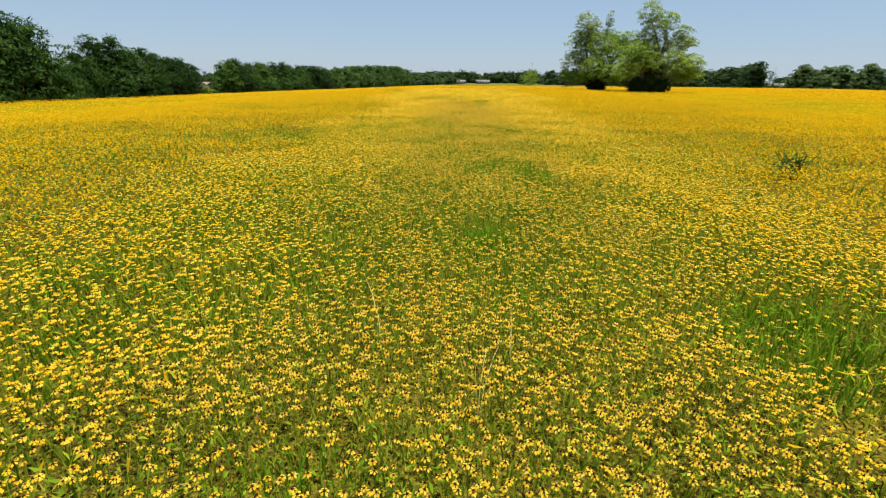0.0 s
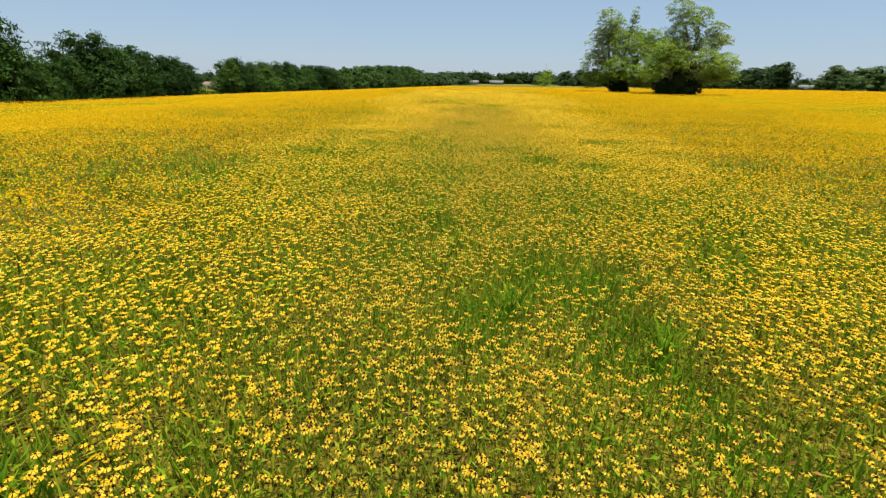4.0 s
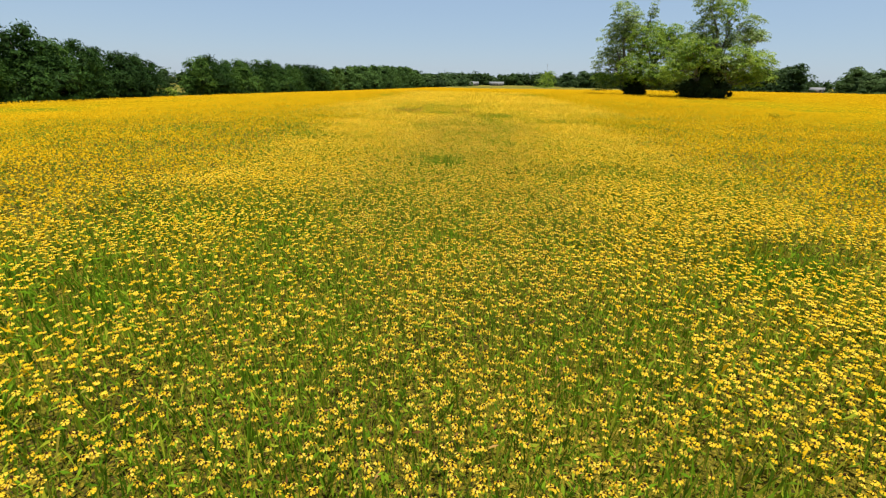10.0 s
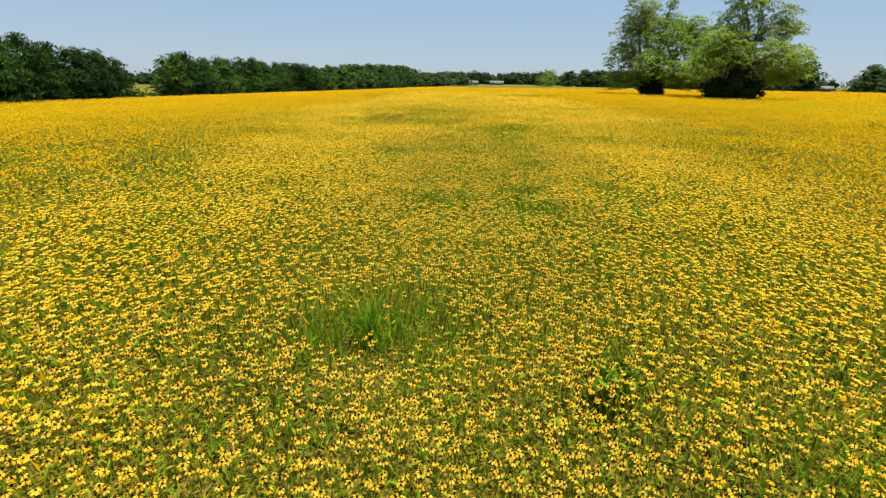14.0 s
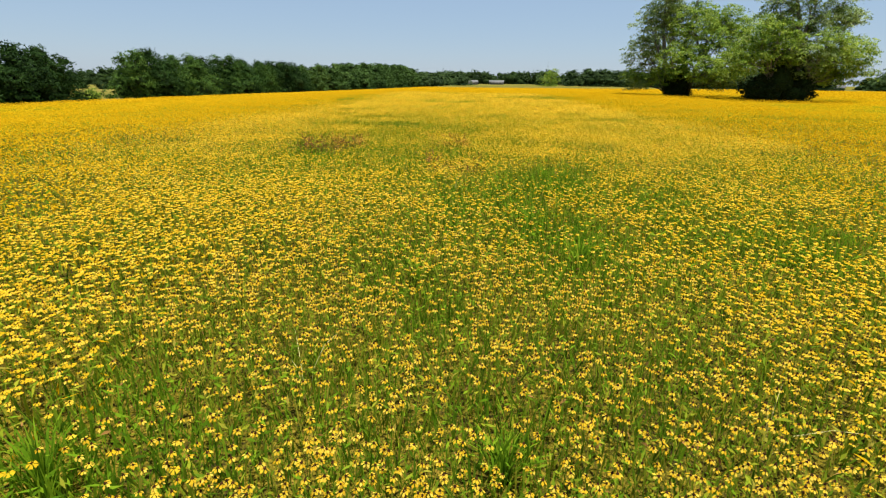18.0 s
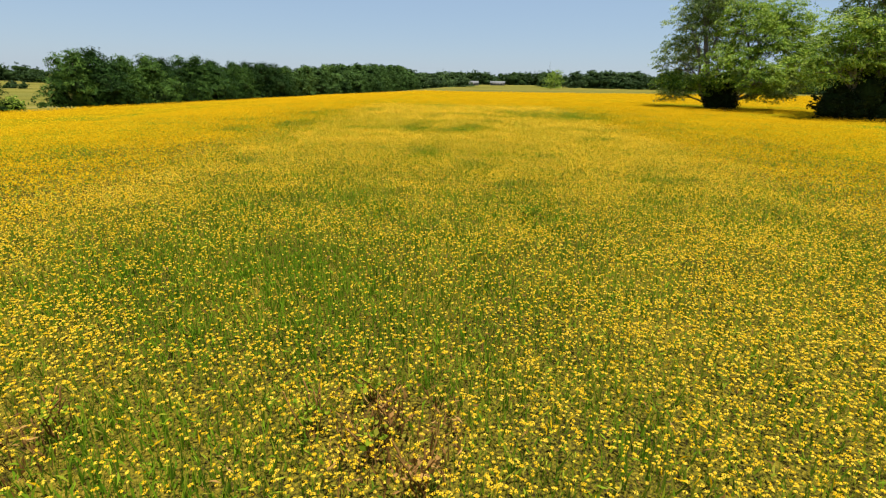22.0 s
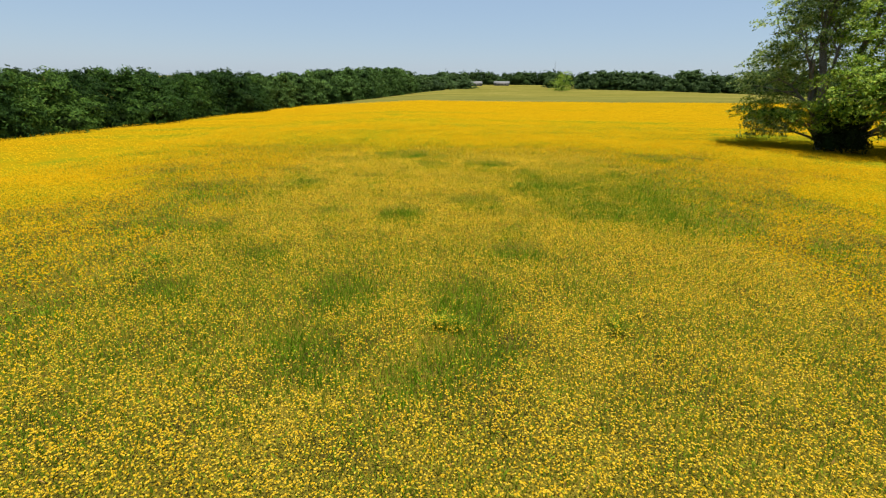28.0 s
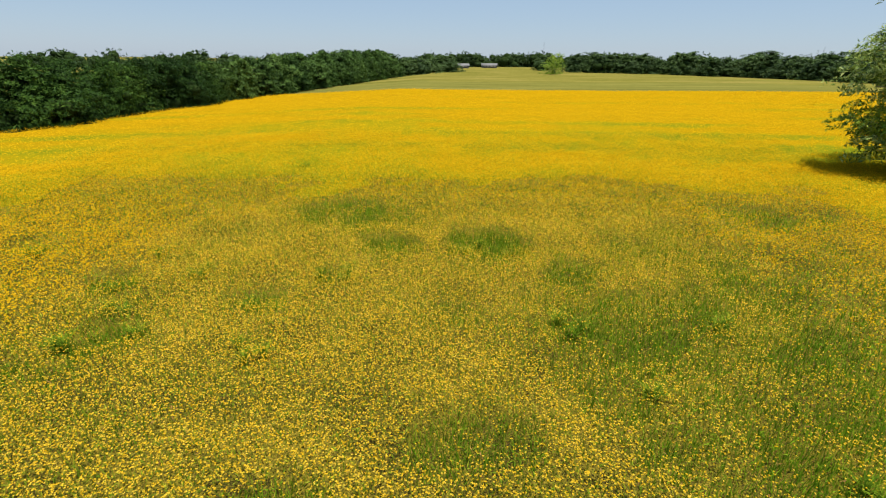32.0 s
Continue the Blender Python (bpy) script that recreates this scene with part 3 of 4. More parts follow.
def tube_mesh(name, runs, mat, sides=7):
    vs, fs, o = [], [], 0
    for pts, rad in runs:
        v, f = tube(pts, rad, sides)
        vs.append(v)
        fs.append(f + o)
        o += len(v)
    return mesh_from(name, np.concatenate(vs), [np.concatenate(fs)], [mat], smooth=True)


def bent(a, b, r, bow=0.12, steps=5):
    """A bowed run of points from a to b."""
    a, b = Vector(a), Vector(b)
    side = Vector((r.uniform(-1, 1), r.uniform(-1, 1), r.uniform(-0.2, 0.8))) * (b - a).length * bow
    return [a.lerp(b, i / steps) + side * math.sin(math.pi * i / steps) + Vector((r.uniform(-1, 1), r.uniform(-1, 1), 0)) * 0.03 * (b - a).length * (0 < i < steps) for i in range(steps + 1)]


def leaves(lobes, count, size, r, clump=0.55, shell=0.55, per=14, corners=4, form=0.0):
    """Leaf sprays in small clumps over lobes (x, y, z, wide, tall): places, then kite-shaped quads."""
    lobes = np.array(lobes, float)
    weight = lobes[:, 3] ** 1.6 * (0.4 + lobes[:, 4] / lobes[:, 3])
    n_clump = max(20, count // per)
    pick = r.choice(len(lobes), n_clump, p=weight / weight.sum())
    d = r.normal(size=(n_clump, 3))
    d /= np.linalg.norm(d, axis=1)[:, None]
    depth = (shell + (1 - shell) * r.random(n_clump)) * (0.88 + 0.28 * r.random(n_clump))
    lump = lobes[pick]
    c = lump[:, :3] + d * np.stack([lump[:, 3], lump[:, 3], lump[:, 4]], -1) * depth[:, None]
    c[:, 2] = np.maximum(c[:, 2], 0.25)
    rad = clump * r.uniform(0.5, 1.25, n_clump)
    each = r.integers(0, n_clump, count)
    p = c[each] + r.normal(size=(count, 3)) * (rad[each] * 0.5)[:, None] * (1, 1, 0.5)
    p[:, 2] = np.maximum(p[:, 2], 0.12)
    a = r.normal(size=(count, 3)) + (0, 0, 0.2)
    a /= np.linalg.norm(a, axis=1)[:, None]
    own = lump[each]
    out = (p - own[:, :3]) / np.stack([own[:, 3], own[:, 3], own[:, 4]], -1)
    out /= np.linalg.norm(out, axis=1)[:, None] + 0.01
    puff = (p - c[each]) / rad[each][:, None]
    nrm = r.normal(size=(count, 3)) * (0.8 - 0.3 * form) + np.array((0, 0, 0.9)) * (1 - form) + (1.1 * out + 0.9 * puff) * form
    b = np.cross(a, nrm)
    b /= np.linalg.norm(b, axis=1)[:, None]
    s = size * r.uniform(0.55, 1.35, count)[:, None]
    vs = np.stack([p - a * s, p + b * s * 0.62 - a * s * 0.1, p + a * s, p - b * s * 0.6 + a * s * 0.15], 1).reshape(-1, 3)
    if corners == 3:
        vs = vs.reshape(-1, 4, 3)[:, :3].reshape(-1, 3)
    return vs, np.arange(count * corners).reshape(-1, corners)


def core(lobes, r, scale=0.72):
    """Lumpy added masses that close the crown's inside; their dark colour stands for its shade."""
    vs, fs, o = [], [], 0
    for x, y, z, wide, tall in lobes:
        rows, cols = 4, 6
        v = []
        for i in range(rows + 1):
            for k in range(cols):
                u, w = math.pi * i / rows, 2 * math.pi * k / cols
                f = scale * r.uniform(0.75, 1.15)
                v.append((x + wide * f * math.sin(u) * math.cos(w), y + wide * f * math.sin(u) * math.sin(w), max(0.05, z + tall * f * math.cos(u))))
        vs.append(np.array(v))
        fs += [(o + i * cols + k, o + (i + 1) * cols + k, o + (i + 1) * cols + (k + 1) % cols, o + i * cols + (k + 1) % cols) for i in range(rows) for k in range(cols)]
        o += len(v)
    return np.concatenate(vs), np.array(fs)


def crown_mesh(name, lobes, count, size, mat, seed, clump, shell, inner):
    r = np.random.default_rng(seed)
    v, f = leaves(lobes, count, size, r, clump, shell)
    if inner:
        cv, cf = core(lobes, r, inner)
        return mesh_from(name, np.concatenate([v, cv]), [f, cf + len(v)], [mat, SHADE_CORE], [np.zeros(len(f)), np.ones(len(cf))])
    return mesh_from(name, v, [f], [mat])


def sprays(lobes, per_metre, size, r, fill, m=34, spread=(0.32, 0.75), round_off=0.55, low=0.5):
    """Foliage of an open crown: flat drooping sprays of leaves set over each lobe, with gaps between, and a denser shaded inside."""
    vs, inner = [], []
    for x, y, z, wide, tall in lobes:
        n = int(per_metre * wide * (wide + tall) * 0.5) + 6
        d = r.normal(size=(n, 3)) + (0, 0, 0.25)
        d /= np.linalg.norm(d, axis=1)[:, None]
        k = r.uniform(0.62, 1.08, n)
        c = np.array((x, y, z)) + d * np.array((wide, wide, tall)) * k[:, None]
        c[:, 2] = np.maximum(c[:, 2], low + 0.2)
        rad = r.uniform(*spread, n)
        a, q = r.uniform(0, 6.283, (n, m)), np.sqrt(r.random((n, m)))
        out = np.stack([np.cos(a) * q, np.sin(a) * q, 0.16 * r.normal(size=(n, m)) - 0.35 * q * q], -1) * rad[:, None, None]
        out[..., 2] += 0.25 * (out[..., 0] * d[:, None, 0] + out[..., 1] * d[:, None, 1]) * -1.0
        p = (c[:, None, :] + out).reshape(-1, 3)
        up = np.repeat(d * round_off + (0, 0, 1.3 - round_off), m, axis=0) + 0.55 * r.normal(size=(n * m, 3))
        t = r.normal(size=(n * m, 3))
        b = np.cross(t, up)
        b /= np.linalg.norm(b, axis=1)[:, None]
        t = np.cross(up, b)
        t /= np.linalg.norm(t, axis=1)[:, None]
        s = size * r.uniform(0.6, 1.4, n * m)[:, None]
        p[:, 2] = np.maximum(p[:, 2], low)
        vs.append(np.stack([p - t * s, p + b * s * 0.6, p + t * s], 1).reshape(-1, 3))
        if fill:
            inner.append((x, y, z, wide * 0.72, tall * 0.72))
    v = np.concatenate(vs)
    f = np.arange(len(v)).reshape(-1, 3)
    if inner:
        iv, jf = leaves(inner, int(len(f) * fill), size * 1.7, r, 0.7, 0.1, 12, 3, 0.3)
        v, f = np.concatenate([v, iv]), np.concatenate([f, jf + len(v)])
    return v, f


def open_tree(x, y, lobes, stems, per_metre, leaf_size, label, seed, group):
    """A many-stemmed field tree: stems from the base, a limb to every lobe, and an open crown of bright and of grey-green lobes."""
    r, q = random.Random(seed), np.random.default_rng(seed)
    t = thing("field_tree", pose(x, y, float(ground_z(x, y))), label, "tree", group)
    ends = []
    for (bx, by), (tx, ty, tz), w in stems:
        pts = bent((bx, by, -0.15), (tx, ty, tz), r, 0.08, 7)
        part("trunk", tube_mesh("trunk", [(pts, [w * (1.25 if i == 0 else 1 - 0.75 * i / 7) for i in range(8)])], BARK, 9), t)
        ends.append(pts)
    for lx, ly, lz, wide, tall, bright in lobes:
        stem = min(ends, key=lambda p: (Vector((lx, ly, lz)) - p[-1]).length)
        k = min(6, max(1, int(7 * (lz - 0.3 * wide) / max(1.0, stem[-1].z) * 0.6)))
        runs = []
        main = bent(stem[k], (lx, ly, lz), r, 0.12, 6)
        w0 = 0.05 + 0.035 * wide
        runs.append((main, [w0 * (1 - 0.8 * j / 6) for j in range(7)]))
        for j in range(7):
            end = Vector((lx, ly, lz)) + Vector((r.uniform(-1, 1) * wide, r.uniform(-1, 1) * wide, r.uniform(-0.7, 0.9) * tall)) * 0.85
            end.z = max(end.z, 0.6)
            runs.append((bent(main[r.randint(2, 5)], end, r, 0.15, 4), [w0 * 0.42, w0 * 0.34, w0 * 0.26, w0 * 0.17, w0 * 0.06]))
        part("limb", tube_mesh("limb", runs, BARK, 5), t)
    for want, mat, fill, note in ((1, LEAF_PALE, 0.05, "bright yellow-green leafy boughs"), (0, LEAF_GREY, 0.05, "thin grey-green upper boughs")):
        v, f = sprays([l[:5] for l in lobes if l[5] == want], per_metre, leaf_size, q, fill, 46)
        part("crown", mesh_from("crown", v, [f], [mat]), t, note)
    return t


# lobes of the two crowns: place, half width, half height, and 1 where the leaves are bright
T1 = [(-2.6, 0.3, 12.0, 2.3, 2.6, 0), (-1.0, 0.8, 10.8, 2.0, 2.0, 0), (-3.6, 1.2, 8.8, 2.4, 2.4, 0), (-4.0, 2.4, 5.4, 2.5, 2.0, 0), (-3.8, 2.0, 2.9, 2.4, 1.1, 1), (0.3, -1, 8.6, 3.0, 2.4, 1),
      (2.6, -2, 6.2, 3.3, 2.6, 1), (2.2, 0.5, 10.4, 1.7, 1.3, 1), (1.7, 0.5, 13.2, 0.7, 1.4, 0), (5.2, -2, 5.0, 2.6, 2.3, 1), (-1.2, -2.8, 4.6, 2.6, 2.0, 1),
      (4.6, 1, 8.4, 2.0, 1.8, 1), (6.0, 0, 3.0, 2.2, 1.1, 0)]
T1 += [(6.6, -1, 8.0, 2.5, 2.0, 1), (7.6, -1.5, 5.2, 2.5, 2.0, 1), (4.4, -1.2, 9.4, 2.2, 1.6, 1), (0, 4, 6.4, 3.6, 3.2, 0), (1.5, -4.2, 3.6, 2.6, 1.6, 1), (-1.5, 1.5, 9.8, 2.4, 2.0, 0),
       (-4.4, 1.4, 2.0, 1.8, 0.9, 0), (-2.4, -0.8, 2.7, 1.8, 1.1, 1), (4.2, -1.6, 2.3, 2.4, 1.1, 0)]
T2 = [(-1.6, 0, 12.6, 2.1, 2.2, 0), (0.8, 0, 11.6, 2.3, 1.7, 1), (-2.0, 0, 9.4, 1.9, 2.0, 0), (3.4, 0, 8.0, 2.1, 1.3, 0), (0.4, 0, 7.8, 2.3, 2.2, 0),
      (4.6, 0, 4.6, 2.4, 1.9, 1), (2.4, -2, 5.2, 2.4, 2.0, 1), (-3.4, -1.5, 6.2, 2.8, 2.3, 1), (-4.8, -1, 4.2, 2.4, 1.9, 1), (0, 3, 6.2, 3.0, 2.8, 0), (4.2, 1.5, 2.8, 2.0, 1.0, 1), (1.0, -1.6, 4.4, 2.4, 1.8, 0), (-1.4, -1.2, 5.4, 2.3, 1.9, 1)]
T2 += [(6.0, -0.5, 5.2, 2.4, 1.8, 1), (6.4, -0.5, 3.2, 1.9, 1.3, 1), (5.4, 0.4, 8.6, 1.7, 0.9, 0), (4.2, 0, 10.0, 1.6, 1.1, 0)]
open_tree(28.8, 101.2, T1, [((-0.3, 0), (-2.0, 0.3, 11.0), 0.38), ((0.3, 0.2), (1.2, 0.4, 11.5), 0.36), ((0.6, -0.3), (2.6, -0.5, 7.6), 0.28), ((-0.7, -0.2), (-2.7, 0.2, 6.4), 0.27)],
          16, 0.125, "tall spreading light-green tree with several trunks in the flowers", 21, "trees in the field")
open_tree(35.2, 89.6, T2, [((0, 0), (-1.4, 0, 11.6), 0.40), ((0.6, 0.2), (1.4, 0.2, 10.4), 0.30), ((-0.6, 0), (-3.6, -1, 5.6), 0.24), ((0.9, -0.1), (4.4, 0, 6.4), 0.24)],
          16, 0.125, "tall light-green tree rising out of a dark bush", 22, "trees in the field")


def bush(x, y, lobes, count, size, mat, label, seed, name="bush", group=""):
    r = random.Random(seed)
    t = thing(name, pose(x, y, float(ground_z(x, y))), label, "bush", group)
    runs = [(bent((r.uniform(-0.2, 0.2), r.uniform(-0.2, 0.2), -0.05), (lx * 0.8, ly * 0.8, lz), r, 0.1, 4), [0.06, 0.05, 0.04, 0.03, 0.012]) for lx, ly, lz, w, h in lobes]
    part("stems", tube_mesh("stems", runs, BARK, 5), t)
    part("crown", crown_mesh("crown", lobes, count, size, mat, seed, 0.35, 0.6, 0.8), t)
    return t


bush(34.5, 89.2, [(-2.2, 0, 1.4, 1.7, 1.5), (0, 0, 2.2, 2.2, 2.0), (2.2, 0, 1.6, 1.7, 1.6), (0.6, 0.8, 3.3, 1.6, 1.3), (-1.1, -0.4, 1.2, 1.8, 1.2), (1.4, -0.5, 1.0, 2.0, 1.0), (-0.8, 0.3, 3.0, 1.2, 1.0), (1.4, 0.5, 4.6, 1.5, 1.3), (-0.2, 0.8, 4.4, 1.4, 1.2)],
     12000, 0.12, LEAF_SHRUB, "dense dark bush round the tree's foot", 31)
bush(28.9, 100.7, [(-0.7, 0, 0.9, 1.0, 0.9), (0.5, 0, 1.2, 1.1, 1.2), (0, 0.4, 2.0, 0.9, 0.9), (-0.2, 0, 3.0, 0.8, 1.0), (0.9, -0.2, 0.7, 0.9, 0.6), (-1.2, 0.2, 2.0, 0.8, 1.2), (0.9, 0.3, 2.6, 0.8, 1.0)], 6000, 0.10, LEAF_SHRUB, "small dark bush round the tree's trunks", 32)


def tree_lobes(r, height, wide, n, puff, skirt=1.1):
    """Lobes of a round-headed tree with foliage to the ground."""
    lobes = []
    for i in range(n):
        a, k = r.uniform(0, 6.283), r.uniform(0.2, 1.0)
        zz = height * (0.13 + 0.71 * i / (n - 1))
        w = wide * (puff - 0.27 * i / (n - 1)) * r.uniform(0.8, 1.2)
        u = i / (n - 1)
        reach = wide * 0.5 * k * (skirt - 0.62 * u if skirt > 1 else skirt + 0.5 * math.sin(math.pi * u ** 0.6) - 0.25 * u)
        lobes.append((math.cos(a) * reach, math.sin(a) * reach, zz, w, max(0.12 * height, w * 0.8)))
    top = max(l[2] + l[4] for l in lobes)
    return [(a, b, c * height / top, w, h * height / top) for a, b, c, w, h in lobes]


def hedge_proto(seed, height, wide, mat, count, size, fill=700, n=16, puff=0.44, skirt=0.74, heart=0.5):
    """A round-headed hedge tree with foliage to the ground; returns the first one, to be copied, and its height."""
    lobes = tree_lobes(random.Random(seed), height, wide, n, puff, skirt)
    r = random.Random(seed + 1)
    t = thing("hedge_tree", Matrix(), "", "tree")
    part("trunk", tube_mesh("trunk", [(bent((0, 0, -0.3), (0.2, 0, height * 0.75), r, 0.05, 5), [0.2, 0.17, 0.14, 0.1, 0.07, 0.03])], BARK, 6), t)
    part("limb", tube_mesh("limb", [(bent((0, 0, height * 0.2), l[:3], r, 0.1, 3), [0.09, 0.07, 0.05, 0.02]) for l in lobes[::2]], BARK, 4), t)
    q = np.random.default_rng(seed)
    total = sum(w * (w + h) * 0.5 for _, _, _, w, h in lobes)
    # sprays stop above ground, so the shade-coloured core darkens the tree's foot
    v, f = sprays(lobes, count / 16 / total, size, q, 0, 16, (0.05 * height, 0.1 * height), 0.95, 0.55)
    deep = [(x, y, z, w * 0.62, h * 0.62) for x, y, z, w, h in lobes]
    iv, jf = leaves(deep, fill, height * 0.032, q, 0.8, 0.0, 4, 3, 0.5)
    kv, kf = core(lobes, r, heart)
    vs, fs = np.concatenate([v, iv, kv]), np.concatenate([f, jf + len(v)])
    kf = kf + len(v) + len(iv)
    part("crown", mesh_from("crown", vs, [fs, kf], [mat, SHADE_CORE], [np.zeros(len(fs)), np.ones(len(kf))]), t)
    return t, height


def place(proto, x, y, tall, turn, label, group, broad=1.0):
    """A copy of a first tree, scaled to its height; broad: its width against that."""
    first, height = proto
    s = tall / height
    m = pose(x, y, float(ground_z(x, y)) - 0.05, 0, 0, turn) @ Matrix.Diagonal((s * broad, s * broad, s, 1))
    ob = copy_thing(first, m)
    ob.matrix_basis = m
    return tagged(ob, label, "tree", group)


hr = random.Random(77)
PROTOS = [hedge_proto(40 + i, h, w, LEAF_DARK, 12000, 0.19, 1600, 16, 0.44, 0.74, 0.4) for i, (h, w) in enumerate(((8.0, 6.5), (7.0, 7.0), (9.0, 6.5), (7.5, 8.0)))]
THIN_PROTOS = [hedge_proto(50 + i, h, w, LEAF_MID, 4600, 0.30, 700, 16, 0.44, 0.74, 0.42) for i, (h, w) in enumerate(((8.0, 6.5), (7.0, 7.0), (9.0, 6.5)))]
HEDGE = "hedge along the field"


def along(pts, step):
    """Places along a line of the plan, at uneven steps."""
    length = [0]
    for a, b in zip(pts, pts[1:]):
        length.append(length[-1] + math.dist(a, b))
    s = 0.0
    while s < length[-1]:
        yield float(np.interp(s, length, [p[0] for p in pts])), float(np.interp(s, length, [p[1] for p in pts]))
        s += step * hr.uniform(0.75, 1.25)


def hedge_run(pts, step, depth, broad):
    """Trees along a line, close enough to merge, under the hedge's outline."""
    for x, y in along(pts, step):
        top = np.interp(y, (105, 128, 143, 168, 188, 203, 247, 295, 335), (5.3, 5.6, 5.3, 4.7, 5.3, 6.6, 7.5, 8.6, 8.8)) + hr.uniform(-0.7, 0.7)
        place(hr.choice(PROTOS if y < 165 else THIN_PROTOS), x - hr.uniform(0, depth), y, top - float(ground_z(x, y)), hr.uniform(0, 360),
              "dense dark-green hedge tree with foliage down to the flowers", HEDGE, broad * hr.uniform(0.85, 1.15))


# the nearer trees stand singly (x, y, height of the top), then the hedge closes up
for x, y, top, broad in ((-51, 37, 9.5, 1.0), (-50, 45, 10.4, 1.0), (-48.8, 51, 10.2, 1.0), (-48.2, 57.0, 8.6, 0.85), (-48.2, 61.5, 5.0, 0.9), (-49, 66, 3.4, 1.0), (-48.4, 68.4, 4.6, 0.8), (-47.6, 72, 7.4, 0.95), (-47.6, 76, 6.0, 0.9),
                         (-47.4, 80.3, 6.4, 1.0), (-48.6, 86, 5.8, 1.1), (-49.0, 91, 5.3, 1.0), (-49.2, 95.6, 5.3, 0.9), (-45.8, 108.2, 5.5, 0.85)):
    place(hr.choice(PROTOS), x, y, (top - float(ground_z(x, y))), hr.uniform(0, 360), "large dark-green hedge tree with foliage down to the flowers", HEDGE, broad)
bush(-47.8, 99.6, [(-0.9, 0, 0.7, 0.9, 0.7), (0.5, 0.3, 0.9, 1.0, 0.9), (0, -0.6, 0.5, 1.1, 0.5)], 2600, 0.10, LEAF_PALE, "low yellow-green bush in a gap of the hedge", 35)
bush(-49.0, 64.0, [(-0.9, 0, 0.7, 0.9, 0.7), (0.6, 0.3, 0.8, 1.0, 0.8), (0, -0.8, 0.5, 1.2, 0.5)], 2600, 0.10, LEAF_PALE, "low yellow-green bush in a gap of the hedge", 36)
hedge_run([(-45.2, 111), (-41.5, 127), (-39.5, 160), (-37.5, 190), (-34, 260), (-29, 330)], 4.0, 2.0, 0.95)

FAR_PROTOS = [hedge_proto(60 + i, h, w, LEAF_FAR, 2900, 0.42, 400, 13, 0.60, 1.1, 0.5) for i, (h, w) in enumerate(((10.0, 9.0), (9.0, 10.5), (11.0, 8.0)))]


def far_run(pts, step, lo, hi, depth, label, group):
    for x, y in along(pts, step):
        place(hr.choice(FAR_PROTOS), x + hr.uniform(-depth, depth), y + hr.uniform(-depth, depth), 10 * hr.uniform(lo, hi), hr.uniform(0, 360), label, group, hr.uniform(1.0, 1.3))


far_run([(-28, 335), (-14, 375), (4, 400)], 5.5, 0.85, 1.05, 3, "dark far tree closing the meadow's corner", "far trees")
far_run([(78, 412), (112, 395), (150, 335), (158, 290), (147, 250)], 5.0, 0.85, 1.3, 5, "dark-green tree of the far wood edge", "far trees")
far_run([(131, 197), (150, 190), (190, 182), (260, 176)], 4.4, 0.72, 1.05, 2.5, "tall dark-green tree of the far wood", "far trees")


def horizon_woods(runs):
    """The woods along the horizon, too far and too many to tell apart, as one mesh."""
    q, vs, leaf_faces, core_faces, o = np.random.default_rng(8), [], [], [], 0
    for pts, step, lo, hi, depth in runs:
        for x, y in along(pts, step):
            x, y = x + hr.uniform(-depth, depth), y + hr.uniform(-depth, depth)
            tall = hr.uniform(lo, hi)
            lobes = tree_lobes(hr, tall, tall * hr.uniform(1.1, 1.6), 6, 0.62)
            v, f = leaves(lobes, 320, 0.095 * tall, q, 0.14 * tall, 0.7, 5, 3, 0.9)
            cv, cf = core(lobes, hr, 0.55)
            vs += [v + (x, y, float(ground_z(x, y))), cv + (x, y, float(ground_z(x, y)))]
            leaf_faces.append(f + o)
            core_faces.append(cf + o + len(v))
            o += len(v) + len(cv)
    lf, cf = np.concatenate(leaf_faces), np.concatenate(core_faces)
    me = mesh_from("horizon_woods", np.concatenate(vs), [lf, cf], [LEAF_FAR, SHADE_CORE], [np.zeros(len(lf)), np.ones(len(cf))])
    return tagged(new("horizon_woods", me), "hazy dark-green woods along the far horizon", "trees", kind="stuff")


horizon_woods([([(-40, 690), (60, 705), (150, 700), (260, 640)], 6.5, 12, 19, 14), ([(-330, 230), (-275, 282)], 6.5, 9, 12.5, 10), ([(-275, 282), (-185, 370)], 6, 3.5, 5, 8), ([(-185, 370), (-130, 420), (-50, 470)], 6.5, 9, 12.5, 10),
               ([(-620, 420), (-330, 520), (-180, 620), (-40, 690)], 11, 9, 13, 18), ([(-1100, 420), (-620, 560), (-330, 660), (-180, 720)], 14, 14, 20, 20),
               ([(260, 640), (420, 520), (620, 400)], 10, 10, 14, 14)])
LONE = hedge_proto(90, 10.0, 9.0, LEAF_PALE, 5200, 0.25, 300, 14, 0.54, 1.1, 0.12)
place(LONE, 55.2, 345, 11.0, 40, "lone green tree standing in the mown meadow", "", 0.9)
place(FAR_PROTOS[1], 74, 480, 13, 80, "broad dark tree behind the meadow", "far trees")
for p, tall in PROTOS + THIN_PROTOS + FAR_PROTOS + [LONE]:
    for o in (*p.children_recursive, p):
        bpy.data.objects.remove(o)


# ---- far buildings and masts ----
def box_mesh(name, x0, x1, y0, y1, z0, z1, mat):
    v = np.array([(x, y, z) for z in (z0, z1) for x, y in ((x0, y0), (x1, y0), (x1, y1), (x0, y1))])
    f = np.array([(0, 3, 2, 1), (4, 5, 6, 7), (0, 1, 5, 4), (1, 2, 6, 5), (2, 3, 7, 6), (3, 0, 4, 7)])
    return mesh_from(name, v, [f], [mat])


